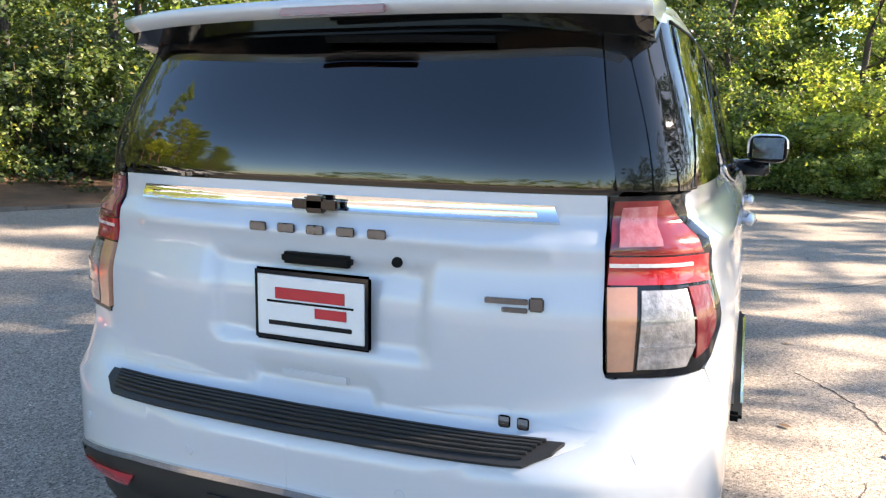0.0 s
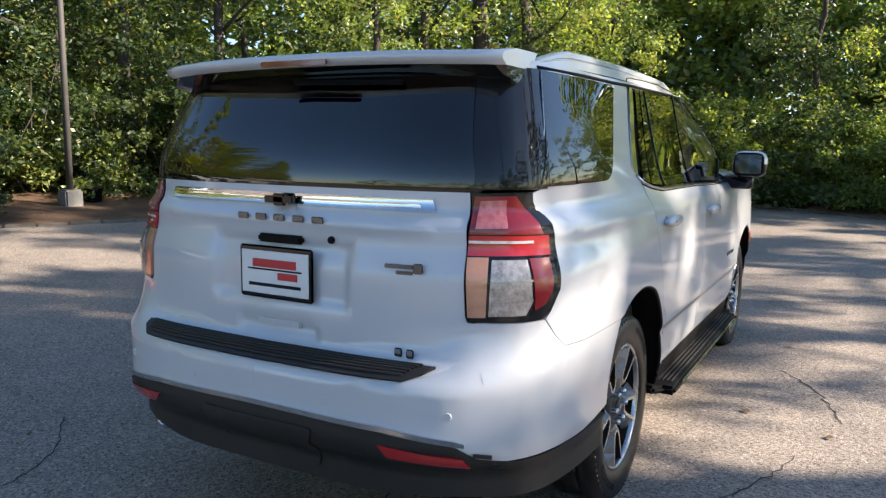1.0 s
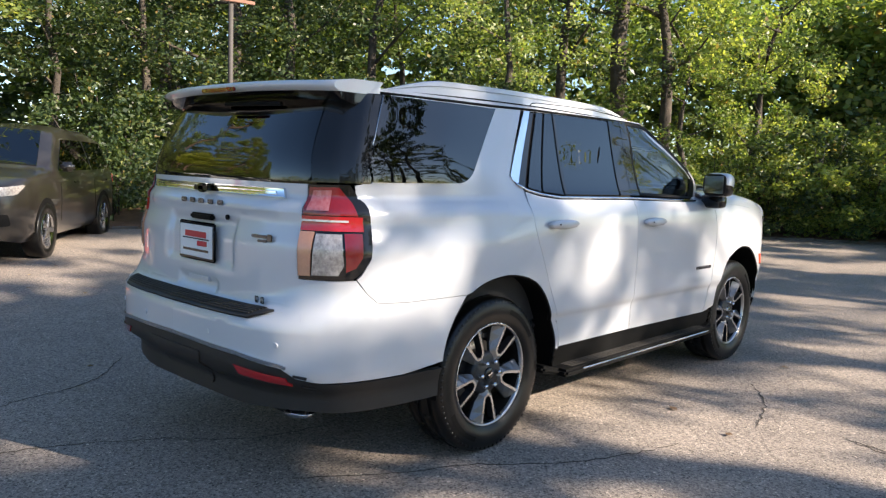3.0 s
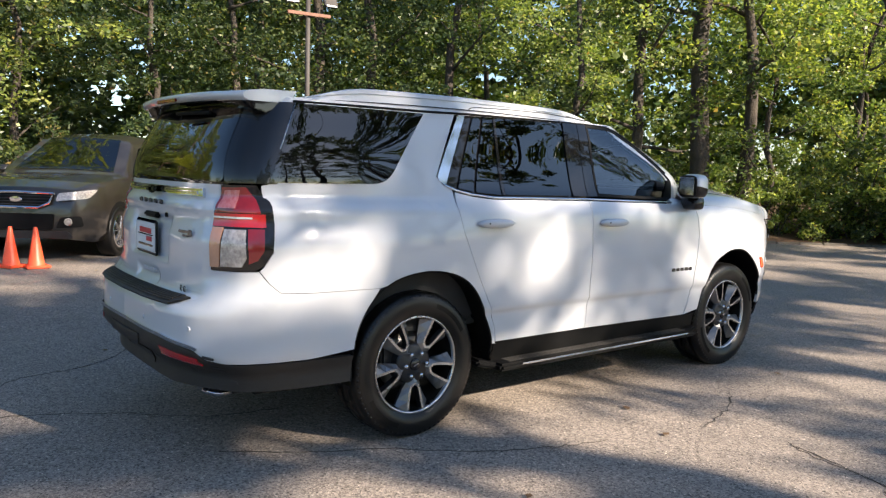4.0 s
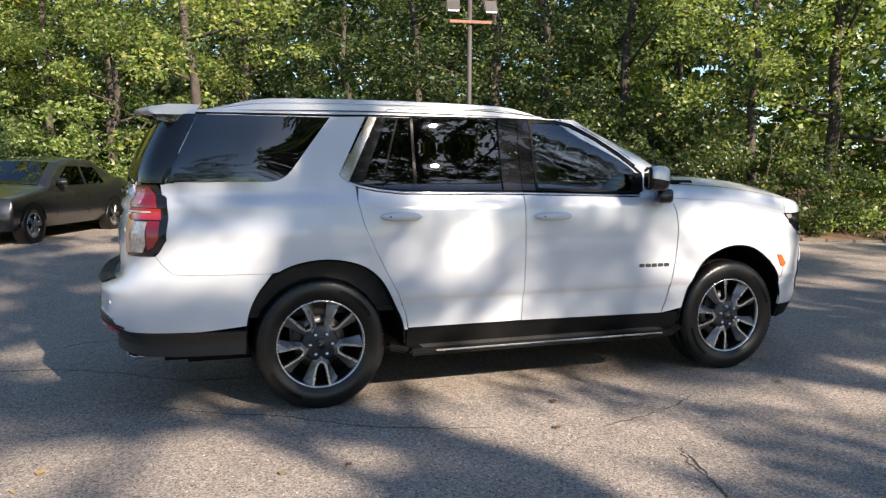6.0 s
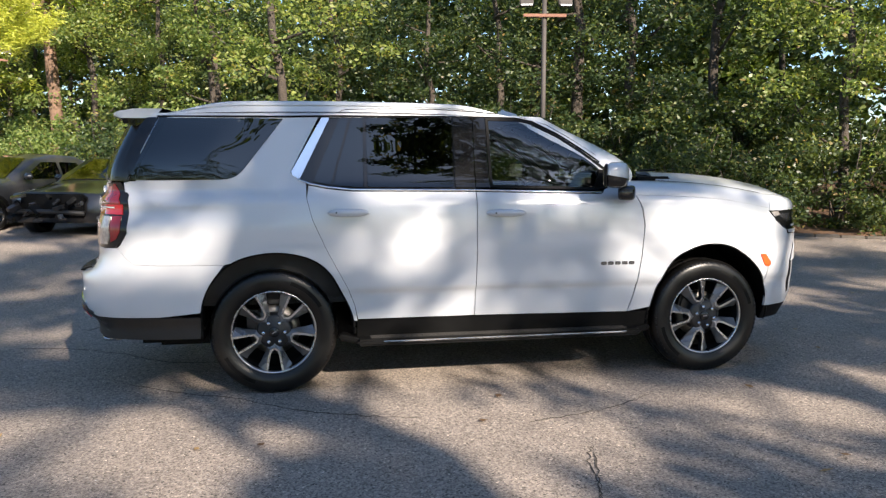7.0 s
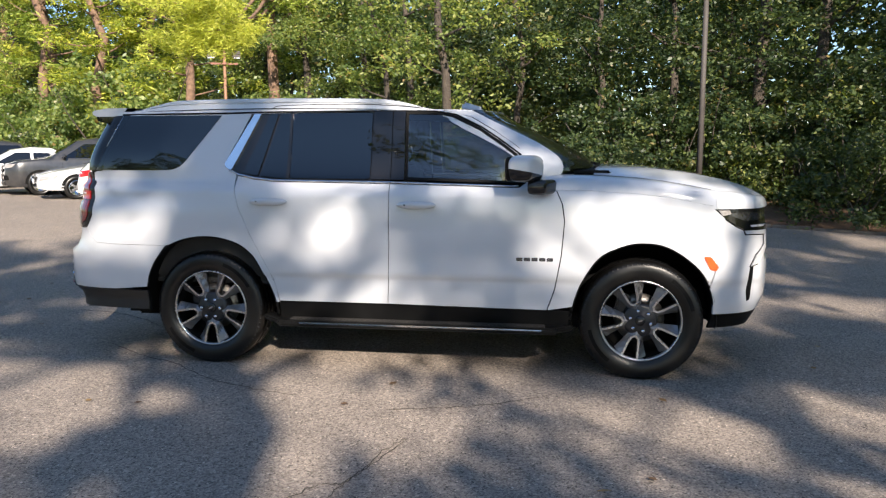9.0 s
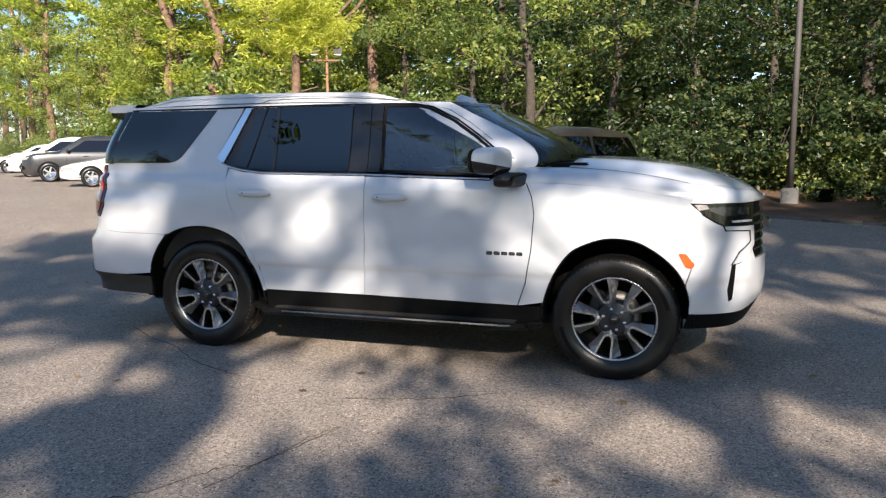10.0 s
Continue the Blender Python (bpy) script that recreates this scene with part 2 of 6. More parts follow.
def lathe(profile, seg=48, axis="Y", closed=False):
    """Turns a profile of (radius, along) round an axis."""
    bm = bmesh.new()
    rings = []
    for r, a in profile:
        ring = []
        for k in range(seg):
            c, s = math.cos(k * math.tau / seg) * r, math.sin(k * math.tau / seg) * r
            ring.append(bm.verts.new((c, a, s) if axis == "Y" else (c, s, a)))
        rings.append(ring)
    pairs = list(zip(rings, rings[1:])) + ([(rings[-1], rings[0])] if closed else [])
    for r0, r1 in pairs:
        for k in range(seg):
            bm.faces.new((r0[k], r0[(k + 1) % seg], r1[(k + 1) % seg], r1[k]))
    bmesh.ops.recalc_face_normals(bm, faces=bm.faces)
    return bm


def inset_poly(poly, gap):
    n = len(poly)
    area = sum(poly[i][0] * poly[(i + 1) % n][1] - poly[(i + 1) % n][0] * poly[i][1] for i in range(n))
    s = 1 if area > 0 else -1
    out = []
    for i in range(n):
        p0, p1, p2 = Vector(poly[i - 1]), Vector(poly[i]), Vector(poly[(i + 1) % n])
        d0, d1 = (p1 - p0).normalized(), (p2 - p1).normalized()
        n0, n1 = Vector((-d0.y, d0.x)) * s, Vector((-d1.y, d1.x)) * s
        b = n0 + n1
        b = b / max(b.length_squared, 0.6) * 2 if b.length > 1e-6 else n0
        out.append(tuple(p1 + b * gap))
    return out


def rounded(poly, r=0.03, seg=4, only=None):
    """Rounds the corners of a flat outline."""
    out = []
    n = len(poly)
    for i, p in enumerate(poly):
        p0, p1, p2 = Vector(poly[i - 1]), Vector(p), Vector(poly[(i + 1) % n])
        a, b = p0 - p1, p2 - p1
        k = min(r, a.length * 0.45, b.length * 0.45)
        if (only is not None and i not in only) or a.length < 1e-6 or b.length < 1e-6:
            out.append(tuple(p1))
            continue
        q0, q2 = p1 + a.normalized() * k, p1 + b.normalized() * k
        for j in range(seg + 1):
            t = j / seg
            out.append(tuple(q0 * (1 - t) ** 2 + p1 * 2 * t * (1 - t) + q2 * t * t))
    return out


def sheet(name, poly, place, material, parent, label="", step=0.05, flange=0.02, proud=0.0, gap=0.0, centre=(1.3, 0, 0.8)):
    """A curved panel with folded edges: an outline in (u, v), laid on the surface place(u, v) -> point."""
    if gap:
        poly = inset_poly(poly, gap)
    bm = bmesh.new()
    face = bm.faces.new([bm.verts.new((u, v, 0)) for u, v in poly])
    bmesh.ops.triangulate(bm, faces=[face])
    for axis in (0, 1):
        lo, hi = min(p[axis] for p in poly), max(p[axis] for p in poly)
        k = math.floor(lo / step) + 1
        while k * step < hi:
            co, no = [0, 0, 0], [0, 0, 0]
            co[axis], no[axis] = k * step, 1
            bmesh.ops.bisect_plane(bm, geom=bm.verts[:] + bm.edges[:] + bm.faces[:], plane_co=co, plane_no=no)
            k += 1
    bmesh.ops.remove_doubles(bm, verts=bm.verts, dist=0.0004)
    normals, h = {}, 0.012
    mid = Vector(centre)
    for v in bm.verts:
        u, w = v.co.x, v.co.y
        p = Vector(place(u, w))
        du = Vector(place(u + h, w)) - Vector(place(u - h, w))
        dv = Vector(place(u, w + h)) - Vector(place(u, w - h))
        n = du.cross(dv)
        n = n.normalized() if n.length > 1e-12 else Vector((0, 0, 1))
        if n.dot(p - mid) < 0:
            n = -n
        normals[v] = (p + n * proud, n)
    for v, (p, n) in normals.items():
        v.co = p
    bm.normal_update()
    for f in bm.faces:
        if f.normal.dot(sum((normals[v][1] for v in f.verts), Vector())) < 0:
            f.normal_flip()
    rim = [e for e in bm.edges if len(e.link_faces) == 1]
    facing = {v: n for v, (p, n) in normals.items()}
    if flange:
        for e in rim:
            loop = e.link_loops[0]
            a, b = loop.vert, loop.link_loop_next.vert
            (pa, na), (pb, nb) = normals[a], normals[b]
            quad = [bm.verts.new(pa), bm.verts.new(pa - na * flange), bm.verts.new(pb - nb * flange), bm.verts.new(pb)]
            f = bm.faces.new(quad)
            f.normal_update()
            facing.update((v, f.normal.copy()) for v in quad)
    order = [facing[v] for v in bm.verts]
    me = bpy.data.meshes.new(name)
    bm.to_mesh(me)
    bm.free()
    me.materials.append(material)
    me.shade_smooth()
    me.normals_split_custom_set_from_vertices(order)
    ob = new(name, me)
    ob.parent = parent
    return tagged(ob, label)


def strip(name, path, width, material, parent, label="", height=0.01):
    """A flat bar of square section along a path."""
    bm = bmesh.new()
    add_tube(bm, path, width / 2, 6)
    return part(name, bm, material, parent, label, True)


# ---- the white sport utility vehicle ----
# Outline of the body seen from above at several heights: rear, side and front stretches, from the middle of the tail to the middle of the nose.
REAR_LOW = [(-1.20, 0), (-1.19, -.40), (-1.15, -.62), (-1.08, -.79), (-.98, -.90), (-.78, -.955), (-.4, -.975)]
REAR_BUMP = [(-1.30, 0), (-1.285, -.40), (-1.24, -.64), (-1.16, -.80), (-1.03, -.92), (-.80, -.985), (-.4, -1.0)]
REAR_MID = [(-1.175, 0), (-1.165, -.40), (-1.145, -.62), (-1.12, -.77), (-1.015, -.905), (-.81, -.977), (-.4, -1.0)]
REAR_GATE = [(-1.175, 0), (-1.165, -.40), (-1.13, -.62), (-1.08, -.77), (-1.00, -.895), (-.82, -.97), (-.4, -1.0)]
REAR_SHOULDER = [(-1.145, 0), (-1.135, -.40), (-1.10, -.62), (-1.05, -.76), (-.975, -.865), (-.82, -.935), (-.4, -.972)]
REAR_BELT = [(-1.11, 0), (-1.10, -.40), (-1.065, -.62), (-1.02, -.74), (-.95, -.83), (-.82, -.88), (-.4, -.908)]
REAR_ROOF = [(-.93, 0), (-.92, -.36), (-.895, -.56), (-.86, -.66), (-.80, -.73), (-.68, -.775), (-.3, -.80)]
FRONT_BODY = [(3.0, -1.0), (3.42, -.985), (3.66, -.92), (3.84, -.79), (3.95, -.55), (4.02, -.27), (4.04, 0)]
FRONT_BELT = [(2.15, -.905), (2.36, -.885), (2.50, -.82), (2.62, -.70), (2.73, -.43), (2.78, -.20), (2.79, 0)]
FRONT_ROOF = [(1.20, -.80), (1.54, -.785), (1.79, -.735), (1.93, -.62), (2.01, -.42), (2.06, -.20), (2.08, 0)]


def level(z, rear, front, half, nose=0.0):
    side = [(x, -half) for x in ((0.5, 1.4, 2.3) if front is FRONT_BODY else (0.3, 1.0, 1.7) if front is FRONT_BELT else (0.1, 0.5, 0.9))]
    front = [(x + nose * (x - 3.0), y * half if front is FRONT_BODY else y) for x, y in front]
    return z, rear + side + front


LEVELS = [
    level(0.36, REAR_LOW, FRONT_BODY, 0.955, -0.09), level(0.47, REAR_LOW, FRONT_BODY, 0.975, -0.03),
    level(0.56, REAR_BUMP, FRONT_BODY, 0.982, 0.0), level(0.65, REAR_BUMP, FRONT_BODY, 0.982, 0.005), level(0.70, REAR_BUMP, FRONT_BODY, 1.000, 0.005),
    level(0.795, REAR_BUMP, FRONT_BODY, 0.999, 0.005), level(0.855, REAR_MID, FRONT_BODY, 1.0, 0.0), level(0.96, REAR_GATE, FRONT_BODY, 1.003, 0.0),
    level(1.10, REAR_GATE, FRONT_BODY, 0.998, -0.01), level(1.235, REAR_SHOULDER, FRONT_BODY, 0.988, -0.02), level(1.275, REAR_SHOULDER, FRONT_BODY, 0.975, -0.04),
    level(1.34, REAR_BELT, FRONT_BELT, 0.938), level(1.40, REAR_BELT, FRONT_BELT, 0.910), level(1.83, REAR_ROOF, FRONT_ROOF, 0.800),
]


def catmull(points, per=40):
    p = np.array([2 * np.array(points[0]) - np.array(points[1])] + list(points) + [2 * np.array(points[-1]) - np.array(points[-2])], float)
    out = []
    for i in range(1, len(p) - 2):
        for t in np.arange(per) / per:
            out.append(0.5 * (2 * p[i] + (p[i + 1] - p[i - 1]) * t + (2 * p[i - 1] - 5 * p[i] + 4 * p[i + 1] - p[i + 2]) * t * t + (3 * p[i] - p[i - 1] - 3 * p[i + 1] + p[i + 2]) * t ** 3))
    out.append(p[-2])
    return np.array(out)


ZL = np.array([z for z, _ in LEVELS])
CURVES = np.array([catmull(pts) for _, pts in LEVELS])
CURVES[:, :, 0] = np.maximum.accumulate(CURVES[:, :, 0], axis=1)
SLOPE = np.diff(CURVES, axis=0) / np.diff(ZL)[:, None, None]
TANGENT = np.zeros_like(CURVES)
TANGENT[0], TANGENT[-1] = SLOPE[0], SLOPE[-1]
TANGENT[1:-1] = np.where(SLOPE[:-1] * SLOPE[1:] > 0, 2 * SLOPE[:-1] * SLOPE[1:] / np.where(np.abs(SLOPE[:-1] + SLOPE[1:]) < 1e-9, 1e-9, SLOPE[:-1] + SLOPE[1:]), 0)
HALF_WAY = int(np.argmin(np.abs(CURVES[5, :, 0] - 1.4)))
ARC = np.concatenate([[0], np.cumsum(np.linalg.norm(np.diff(CURVES[5], axis=0), axis=1))])
ARC = ARC - ARC[HALF_WAY] + CURVES[5, HALF_WAY, 0]


def ring(z):
    """The body's outline from above at height z."""
    i = int(np.clip(np.searchsorted(ZL, z) - 1, 0, len(ZL) - 2))
    h = ZL[i + 1] - ZL[i]
    t = (z - ZL[i]) / h
    t2, t3 = t * t, t ** 3
    if z < ZL[0] or z > ZL[-1]:
        return CURVES[i] + SLOPE[i] * (z - ZL[i])
    return (2 * t3 - 3 * t2 + 1) * CURVES[i] + (t3 - 2 * t2 + t) * h * TANGENT[i] + (3 * t2 - 2 * t3) * CURVES[i + 1] + (t3 - t2) * h * TANGENT[i + 1]


def flank(side):
    """(x, z) on the body's side."""
    def place(x, z):
        c = ring(z)
        return x, side * -np.interp(x, c[:, 0], c[:, 1]), z
    return place


def tail(y, z):
    """(y, z) on the body's rear."""
    c = ring(z)[:HALF_WAY]
    return np.interp(abs(y), -c[:, 1], c[:, 0]), y, z


def nose(y, z):
    c = ring(z)[HALF_WAY:][::-1]
    return np.interp(abs(y), -c[:, 1], c[:, 0]), y, z


def wrap(side):
    """(s, z) round the corners, s along the outline."""
    def place(s, z):
        c = ring(z)
        return np.interp(s, ARC, c[:, 0]), side * -np.interp(s, ARC, c[:, 1]), z
    return place


def sx(x, z):
    """s at which the outline at height z stands at x."""
    return float(np.interp(x, ring(z)[:, 0], ARC)), z


def sy(y, z):
    """s at which the rear outline stands y off the middle."""
    return float(np.interp(abs(y), -ring(z)[:HALF_WAY, 1], ARC[:HALF_WAY])), z


def sf(y, z):
    c = ring(z)[HALF_WAY:]
    return float(np.interp(abs(y), -c[::-1, 1], ARC[HALF_WAY:][::-1])), z


def roof_z(x, y):
    along = 1.835 + 0.055 * max(0.0, 1 - ((x - 0.45) / 1.75) ** 2) + 0.012
    return along - 0.03 * (abs(y) / 0.8) ** 2 - 0.02 * (abs(y) / 0.8) ** 8


HOOD_X = [2.3, 2.8, 3.1, 3.4, 3.7, 3.88, 3.98, 4.06]
HOOD_Z = [1.442, 1.438, 1.430, 1.397, 1.338, 1.268, 1.20, 1.10]


def hood_at(x, y):
    z = float(np.interp(x, HOOD_X, HOOD_Z)) * 0.5 + 0.25 * float(np.interp(x - 0.08, HOOD_X, HOOD_Z)) + 0.25 * float(np.interp(x + 0.08, HOOD_X, HOOD_Z))
    bulge = 0.012 * math.exp(-((abs(y) - 0.52) / 0.12) ** 2)
    return x, y, z + 0.012 - 0.046 * (abs(y) / 0.8) ** 2 - 0.04 * (abs(y) / 0.86) ** 6 + bulge


def hood_edge(x):
    return float(np.interp(x, [2.4, 2.7, 3.1, 3.45, 3.58], [0.76, 0.77, 0.82, 0.865, 0.86]))


ARCH_R = [(-.45, .36), (-.455, .54), (-.42, .69), (-.325, .83), (-.18, .915), (.03, .945), (.235, .905), (.365, .81), (.452, .66), (.503, .55), (.522, .475), (.53, .36)]
ARCH_F = [(2.60, .36), (2.605, .475), (2.66, .655), (2.77, .83), (2.90, .91), (3.05, .945), (3.235, .915), (3.43, .775), (3.52, .615), (3.555, .45), (3.56, .36)]
ARCH_R, ARCH_F = [[tuple(p) for p in catmull(arch, 6)] for arch in (ARCH_R, ARCH_F)]
DOOR_R = [(.235, 1.40), (.228, 1.29), (.262, 1.15), (.352, .948), (.418, .82), (.482, .70), (.526, .585), (.547, .485)]
DOOR_B = [(1.338, .485), (1.346, .7), (1.352, .9), (1.352, 1.33)]
DOOR_F = [(2.44, .472), (2.49, .62), (2.53, .85), (2.548, 1.083), (2.53, 1.20), (2.49, 1.29)]
BELT = [(.235, 1.392), (.36, 1.365), (.52, 1.347), (1.352, 1.338), (2.24, 1.315)]


def cut(x):
    return float(np.interp(x, [p[0] for p in BELT], [p[1] for p in BELT]))


def wheel(parent, at, side, spin):
    """A six-spoke alloy wheel with its tyre, brake disc and nuts; the outer face looks along -y for side 1."""
    hub = new("wheel")
    hub.parent = parent
    hub.matrix_basis = pose(*at, 0, spin, 0 if side > 0 else 180)
    tagged(hub, "machined grey alloy wheel with worn black tyre")
    # the tyre, with shoulder blocks
    prof = [(.272, .11), (.285, .125), (.33, .137), (.372, .134), (.396, .124), (.408, .108), (.413, .09), (.413, .045), (.405, .043), (.405, .035), (.414, .033), (.4145, 0)]
    prof = prof + [(r, -a) for r, a in prof[-2::-1]]
    bm = lathe(prof, 72)
    for k in range(72):
        a = k * math.tau / 72
        for s in (1, -1):
            add_box(bm, (.016, .036, .02), (math.cos(a) * .386, s * .1105, math.sin(a) * .386), 0, (0, 90 - math.degrees(a), 0))
        if k % 2:
            add_box(bm, (.022, .05, .006), (math.cos(a) * .4125, (k % 4 - 2) * .03, math.sin(a) * .4135), 0, (0, 90 - math.degrees(a), 14))
    tyre = part("tyre", bm, RUBBER, hub, "black road tyre with raised sidewall marks", True)
    for a0, n in ((0.5, 9), (3.6, 9)):
        bm = bmesh.new()
        rows = []
        for k in range(n * 2):
            a = a0 + k * 0.043
            rows.append([bm.verts.new((math.cos(a) * r, y, math.sin(a) * r)) for r, y in ((.333, -.1385), (.358, -.1375))])
        for q, r in zip(rows, rows[1:]):
            bm.faces.new((q[0], r[0], r[1], q[1]))
        part("sidewall_marking", bm, CLAD, tyre, "faint raised band of moulded marks")
    part("barrel", lathe([(.10, .06), (.250, .06), (.250, -.06), (.262, -.100)], 48), CLAD, hub, "", True)
    part("rim", lathe([(.262, -.100), (.264, -.113), (.268, -.119), (.2745, -.121), (.278, -.117), (.276, -.10)], 64), MACHINED, hub, "", True)
    part("brake_disc", lathe([(.06, .02), (.17, .02), (.17, -.005), (.06, -.005)], 40, closed=True), STEEL, hub, "", True)
    part("brake_caliper", box((.09, .07, .15), (-.135, .0, .06), .015), GUNMETAL, hub)
    # five U-shaped spokes: a machined band round an open slot, with sloping painted flanks
    half = [(.266, .054, .066, .040), (.205, .043, .042, .042), (.155, .034, .026, .038), (.126, .024, .024, .022), (.113, .0, .030, .010)]
    track = [(u, v, o, d) for u, v, o, d in half] + [(u, -v, o, d) for u, v, o, d in half[-2::-1]]
    for k in range(5):
        rot = Matrix.Rotation(-(k * math.tau / 5 - math.pi / 2), 4, "Y")
        bm = bmesh.new()
        rows = []
        for i, (u, v, o, d) in enumerate(track):
            p, q = track[max(i - 1, 0)], track[min(i + 1, len(track) - 1)]
            t = Vector((q[0] - p[0], 0, q[1] - p[1])).normalized()
            n = Vector((t.z, 0, -t.x))
            n = n if n.dot(Vector((u - .20, 0, v))) > 0 else -n
            y = -.104 - .012 * min(max((u - .12) / .14, 0), 1)
            c = Vector((u, y, v))
            rows.append([bm.verts.new(rot @ w) for w in (c - n * .007 + Vector((0, .045, 0)), c - n * .007, c + n * .007, c + n * (.007 + o) + Vector((0, d, 0)), c + n * (.005 + o) + Vector((0, d + .02, 0)))])
        for a, b in zip(rows, rows[1:]):
            for m in range(4):
                f = bm.faces.new((a[m], b[m], b[m + 1], a[m + 1]))
                f.material_index = (1, 0, 2, 1)[m]
        ob = part("spoke", bm, MACHINED, hub)
        ob.data.materials.append(GUNMETAL)
        ob.data.materials.append(WHEEL_SILVER)
    for k in range(6):
        a = k * math.tau / 6
        nut = lathe([(.0, -.128), (.011, -.126), (.0125, -.116), (.0125, -.07)], 10)
        bmesh.ops.translate(nut, verts=nut.verts, vec=(math.cos(a) * .070, 0.0, math.sin(a) * .070))
        part("wheel_nut", nut, CHROME, hub, "bright wheel nut", True)
    part("hub", lathe([(.0, -.100), (.045, -.100), (.052, -.094), (.092, -.095), (.110, -.088), (.118, -.070), (.12, .0)], 36), GUNMETAL, hub, "", True)
    part("centre_cap", lathe([(.0, -.112), (.030, -.111), (.034, -.108), (.035, -.10)], 24), GLOSS_BLACK, hub, "", True)
    part("cap_emblem", box((.036, .004, .012), (0, -.113, 0), .002, (0, -25, 0)), CHROME, hub)
    return hub


def superellipsoid(centre, radii, e, n=28):
    """A box with well-rounded faces."""
    bm = bmesh.new()

    def p(v):
        return math.copysign(abs(v) ** e, v)
    rows = []
    for i in range(1, n // 2):
        a = -math.pi / 2 + i * math.pi / (n // 2)
        rows.append([bm.verts.new((centre[0] + radii[0] * p(math.cos(a)) * p(math.cos(b)), centre[1] + radii[1] * p(math.cos(a)) * p(math.sin(b)), centre[2] + radii[2] * p(math.sin(a)))) for b in (k * math.tau / n for k in range(n))])
    for r, q in zip(rows, rows[1:]):
        for k in range(n):
            bm.faces.new((r[k], r[(k + 1) % n], q[(k + 1) % n], q[k]))
    bm.faces.new(rows[0][::-1])
    bm.faces.new(rows[-1])
    return bm


def side_parts(body, side):
    """All panels of one flank; side -1 is the right-hand side."""
    f, w = flank(side), wrap(side)
    # bumper cover, from the tail's middle round the corner to the wheel
    low = [sy(0, .56)] + [sx(x, .545) for x in (-1.1, -.9, -.7)] + [p for p in ARCH_R if p[0] < -.325 and p[1] > .54] + [(-.300, .870)]
    top = [(-.70, .8735), sx(-.85, .882), sx(-.90, .925), sx(-.945, .985), sy(.86, .982), sy(.752, .980), sy(.760, .94), sy(.745, .885), sy(.70, .838), sy(.62, .815), sy(0, .815)]
    sheet("bumper_cover", low + top, w, WHITE, body, "white painted rear bumper cover", gap=.0003)
    # step pad on the bumper's shelf is added at the tail; lower valance
    val = [sy(0, .38), sy(.45, .38), sy(.75, .40), sx(-.95, .40), (-.46, .395), (-.455, .535)] + [sx(x, .54) for x in (-.7, -.9, -1.06)] + [sy(.80, .56), sy(.74, .60), sy(.5, .628), sy(0, .64)]
    sheet("lower_valance", val, w, CLAD_GREY, body, "dark grey-brown lower rear bumper", proud=.004)
    trim = [sy(0, .645), sy(.5, .633), sy(.735, .606), sy(.765, .60), sy(.765, .612), sy(.735, .622), sy(.5, .650), sy(0, .662)]
    sheet("chrome_strip", trim, w, CHROME, body, "thin chrome strip above the lower bumper", proud=.010, step=.08)
    sheet("rear_reflector", [sy(.50, .587), sy(.765, .562), sy(.775, .530), sy(.53, .553)], w, RED_LENS, body, "red bumper reflector", proud=.009, flange=.008)
    for k in range(6):
        z = .578 - k * .024
        sheet("vent_slat", [sy(.790 + k * .008, z), sy(.838 + k * .006, z - .008), sy(.838 + k * .006, z - .019), sy(.790 + k * .008, z - .011)], w, GUNMETAL, body, proud=.005, flange=.006)
    # rear quarter panel with the rear pillar
    q = [(-.299, .872)] + [p for p in ARCH_R if p[0] > -.28 and p[1] > .48] + [(.522, .476), (.545, .476), (.526, .585), (.482, .70), (.418, .82)]
    q += [(.352, .948), (.262, 1.15), (.228, 1.29), (.226, 1.385), (.17, 1.412), (.128, 1.455), (.315, 1.815), (.42, 1.835), (-.78, 1.835), (-.77, 1.812)]
    q += [(.10, 1.813), (-.165, 1.478), (-.215, 1.432), (-.30, 1.402), (-.875, 1.398), (-.905, 1.392), (-.868, 1.315), (-.862, 1.21), (-.881, 1.08), (-.925, 1.006), (-.943, .9885), (-.899, .9275), (-.85, .8835), (-.70, .8752)]
    sheet("quarter_panel", [(x, z) for x, z in q], f, WHITE, body, "white rear quarter panel and pillar", gap=.0003, step=.04)
    # doors
    rear = DOOR_R[1:] + DOOR_B[:-1] + [(1.352, cut(1.35) - .014), (.52, cut(.52) - .014), (.36, cut(.36) - .016), (.24, 1.374)]
    d = sheet("rear_door", rear, f, WHITE, body, "white rear passenger door", gap=.0024, step=.024)
    front = [(1.338, .485)] + DOOR_F + [(2.42, 1.335), (2.30, 1.345), (2.24, cut(2.24) - .012), (1.352, cut(1.35) - .014), (1.352, .9), (1.346, .7)]
    e = sheet("front_door", front, f, WHITE, body, "white front door", gap=.0024, step=.024)
    for line in (DOOR_R[1:-1], DOOR_B[1:], DOOR_F[1:]):
        strip("door_joint", [Vector(f(x, z)) - Vector((0, side * .012, 0)) for x, z in line], .010, CLAD, body, "dark joint between the panels")
    for door, x0, z0 in ((d, .36, 1.196), (e, 1.415, 1.182)):
        bm = bmesh.new()
        yy = f(x0 + .13, z0)[1]
        # a grip that tapers towards both ends, flat outside and rounded above and below
        rows = []
        for k in range(15):
            u = -1 + k / 7
            h = .0235 * (1 - abs(u) ** 2.6) ** .5 + .003
            out = .036 + .012 * (1 - u * u)
            rows.append([bm.verts.new((x0 + .133 + .135 * u, yy + side * (out - .020 + .020 * math.cos(a) * (1 if math.cos(a) > 0 else .5)), z0 + h * math.sin(a))) for a in np.linspace(0, math.tau, 12, endpoint=False)])
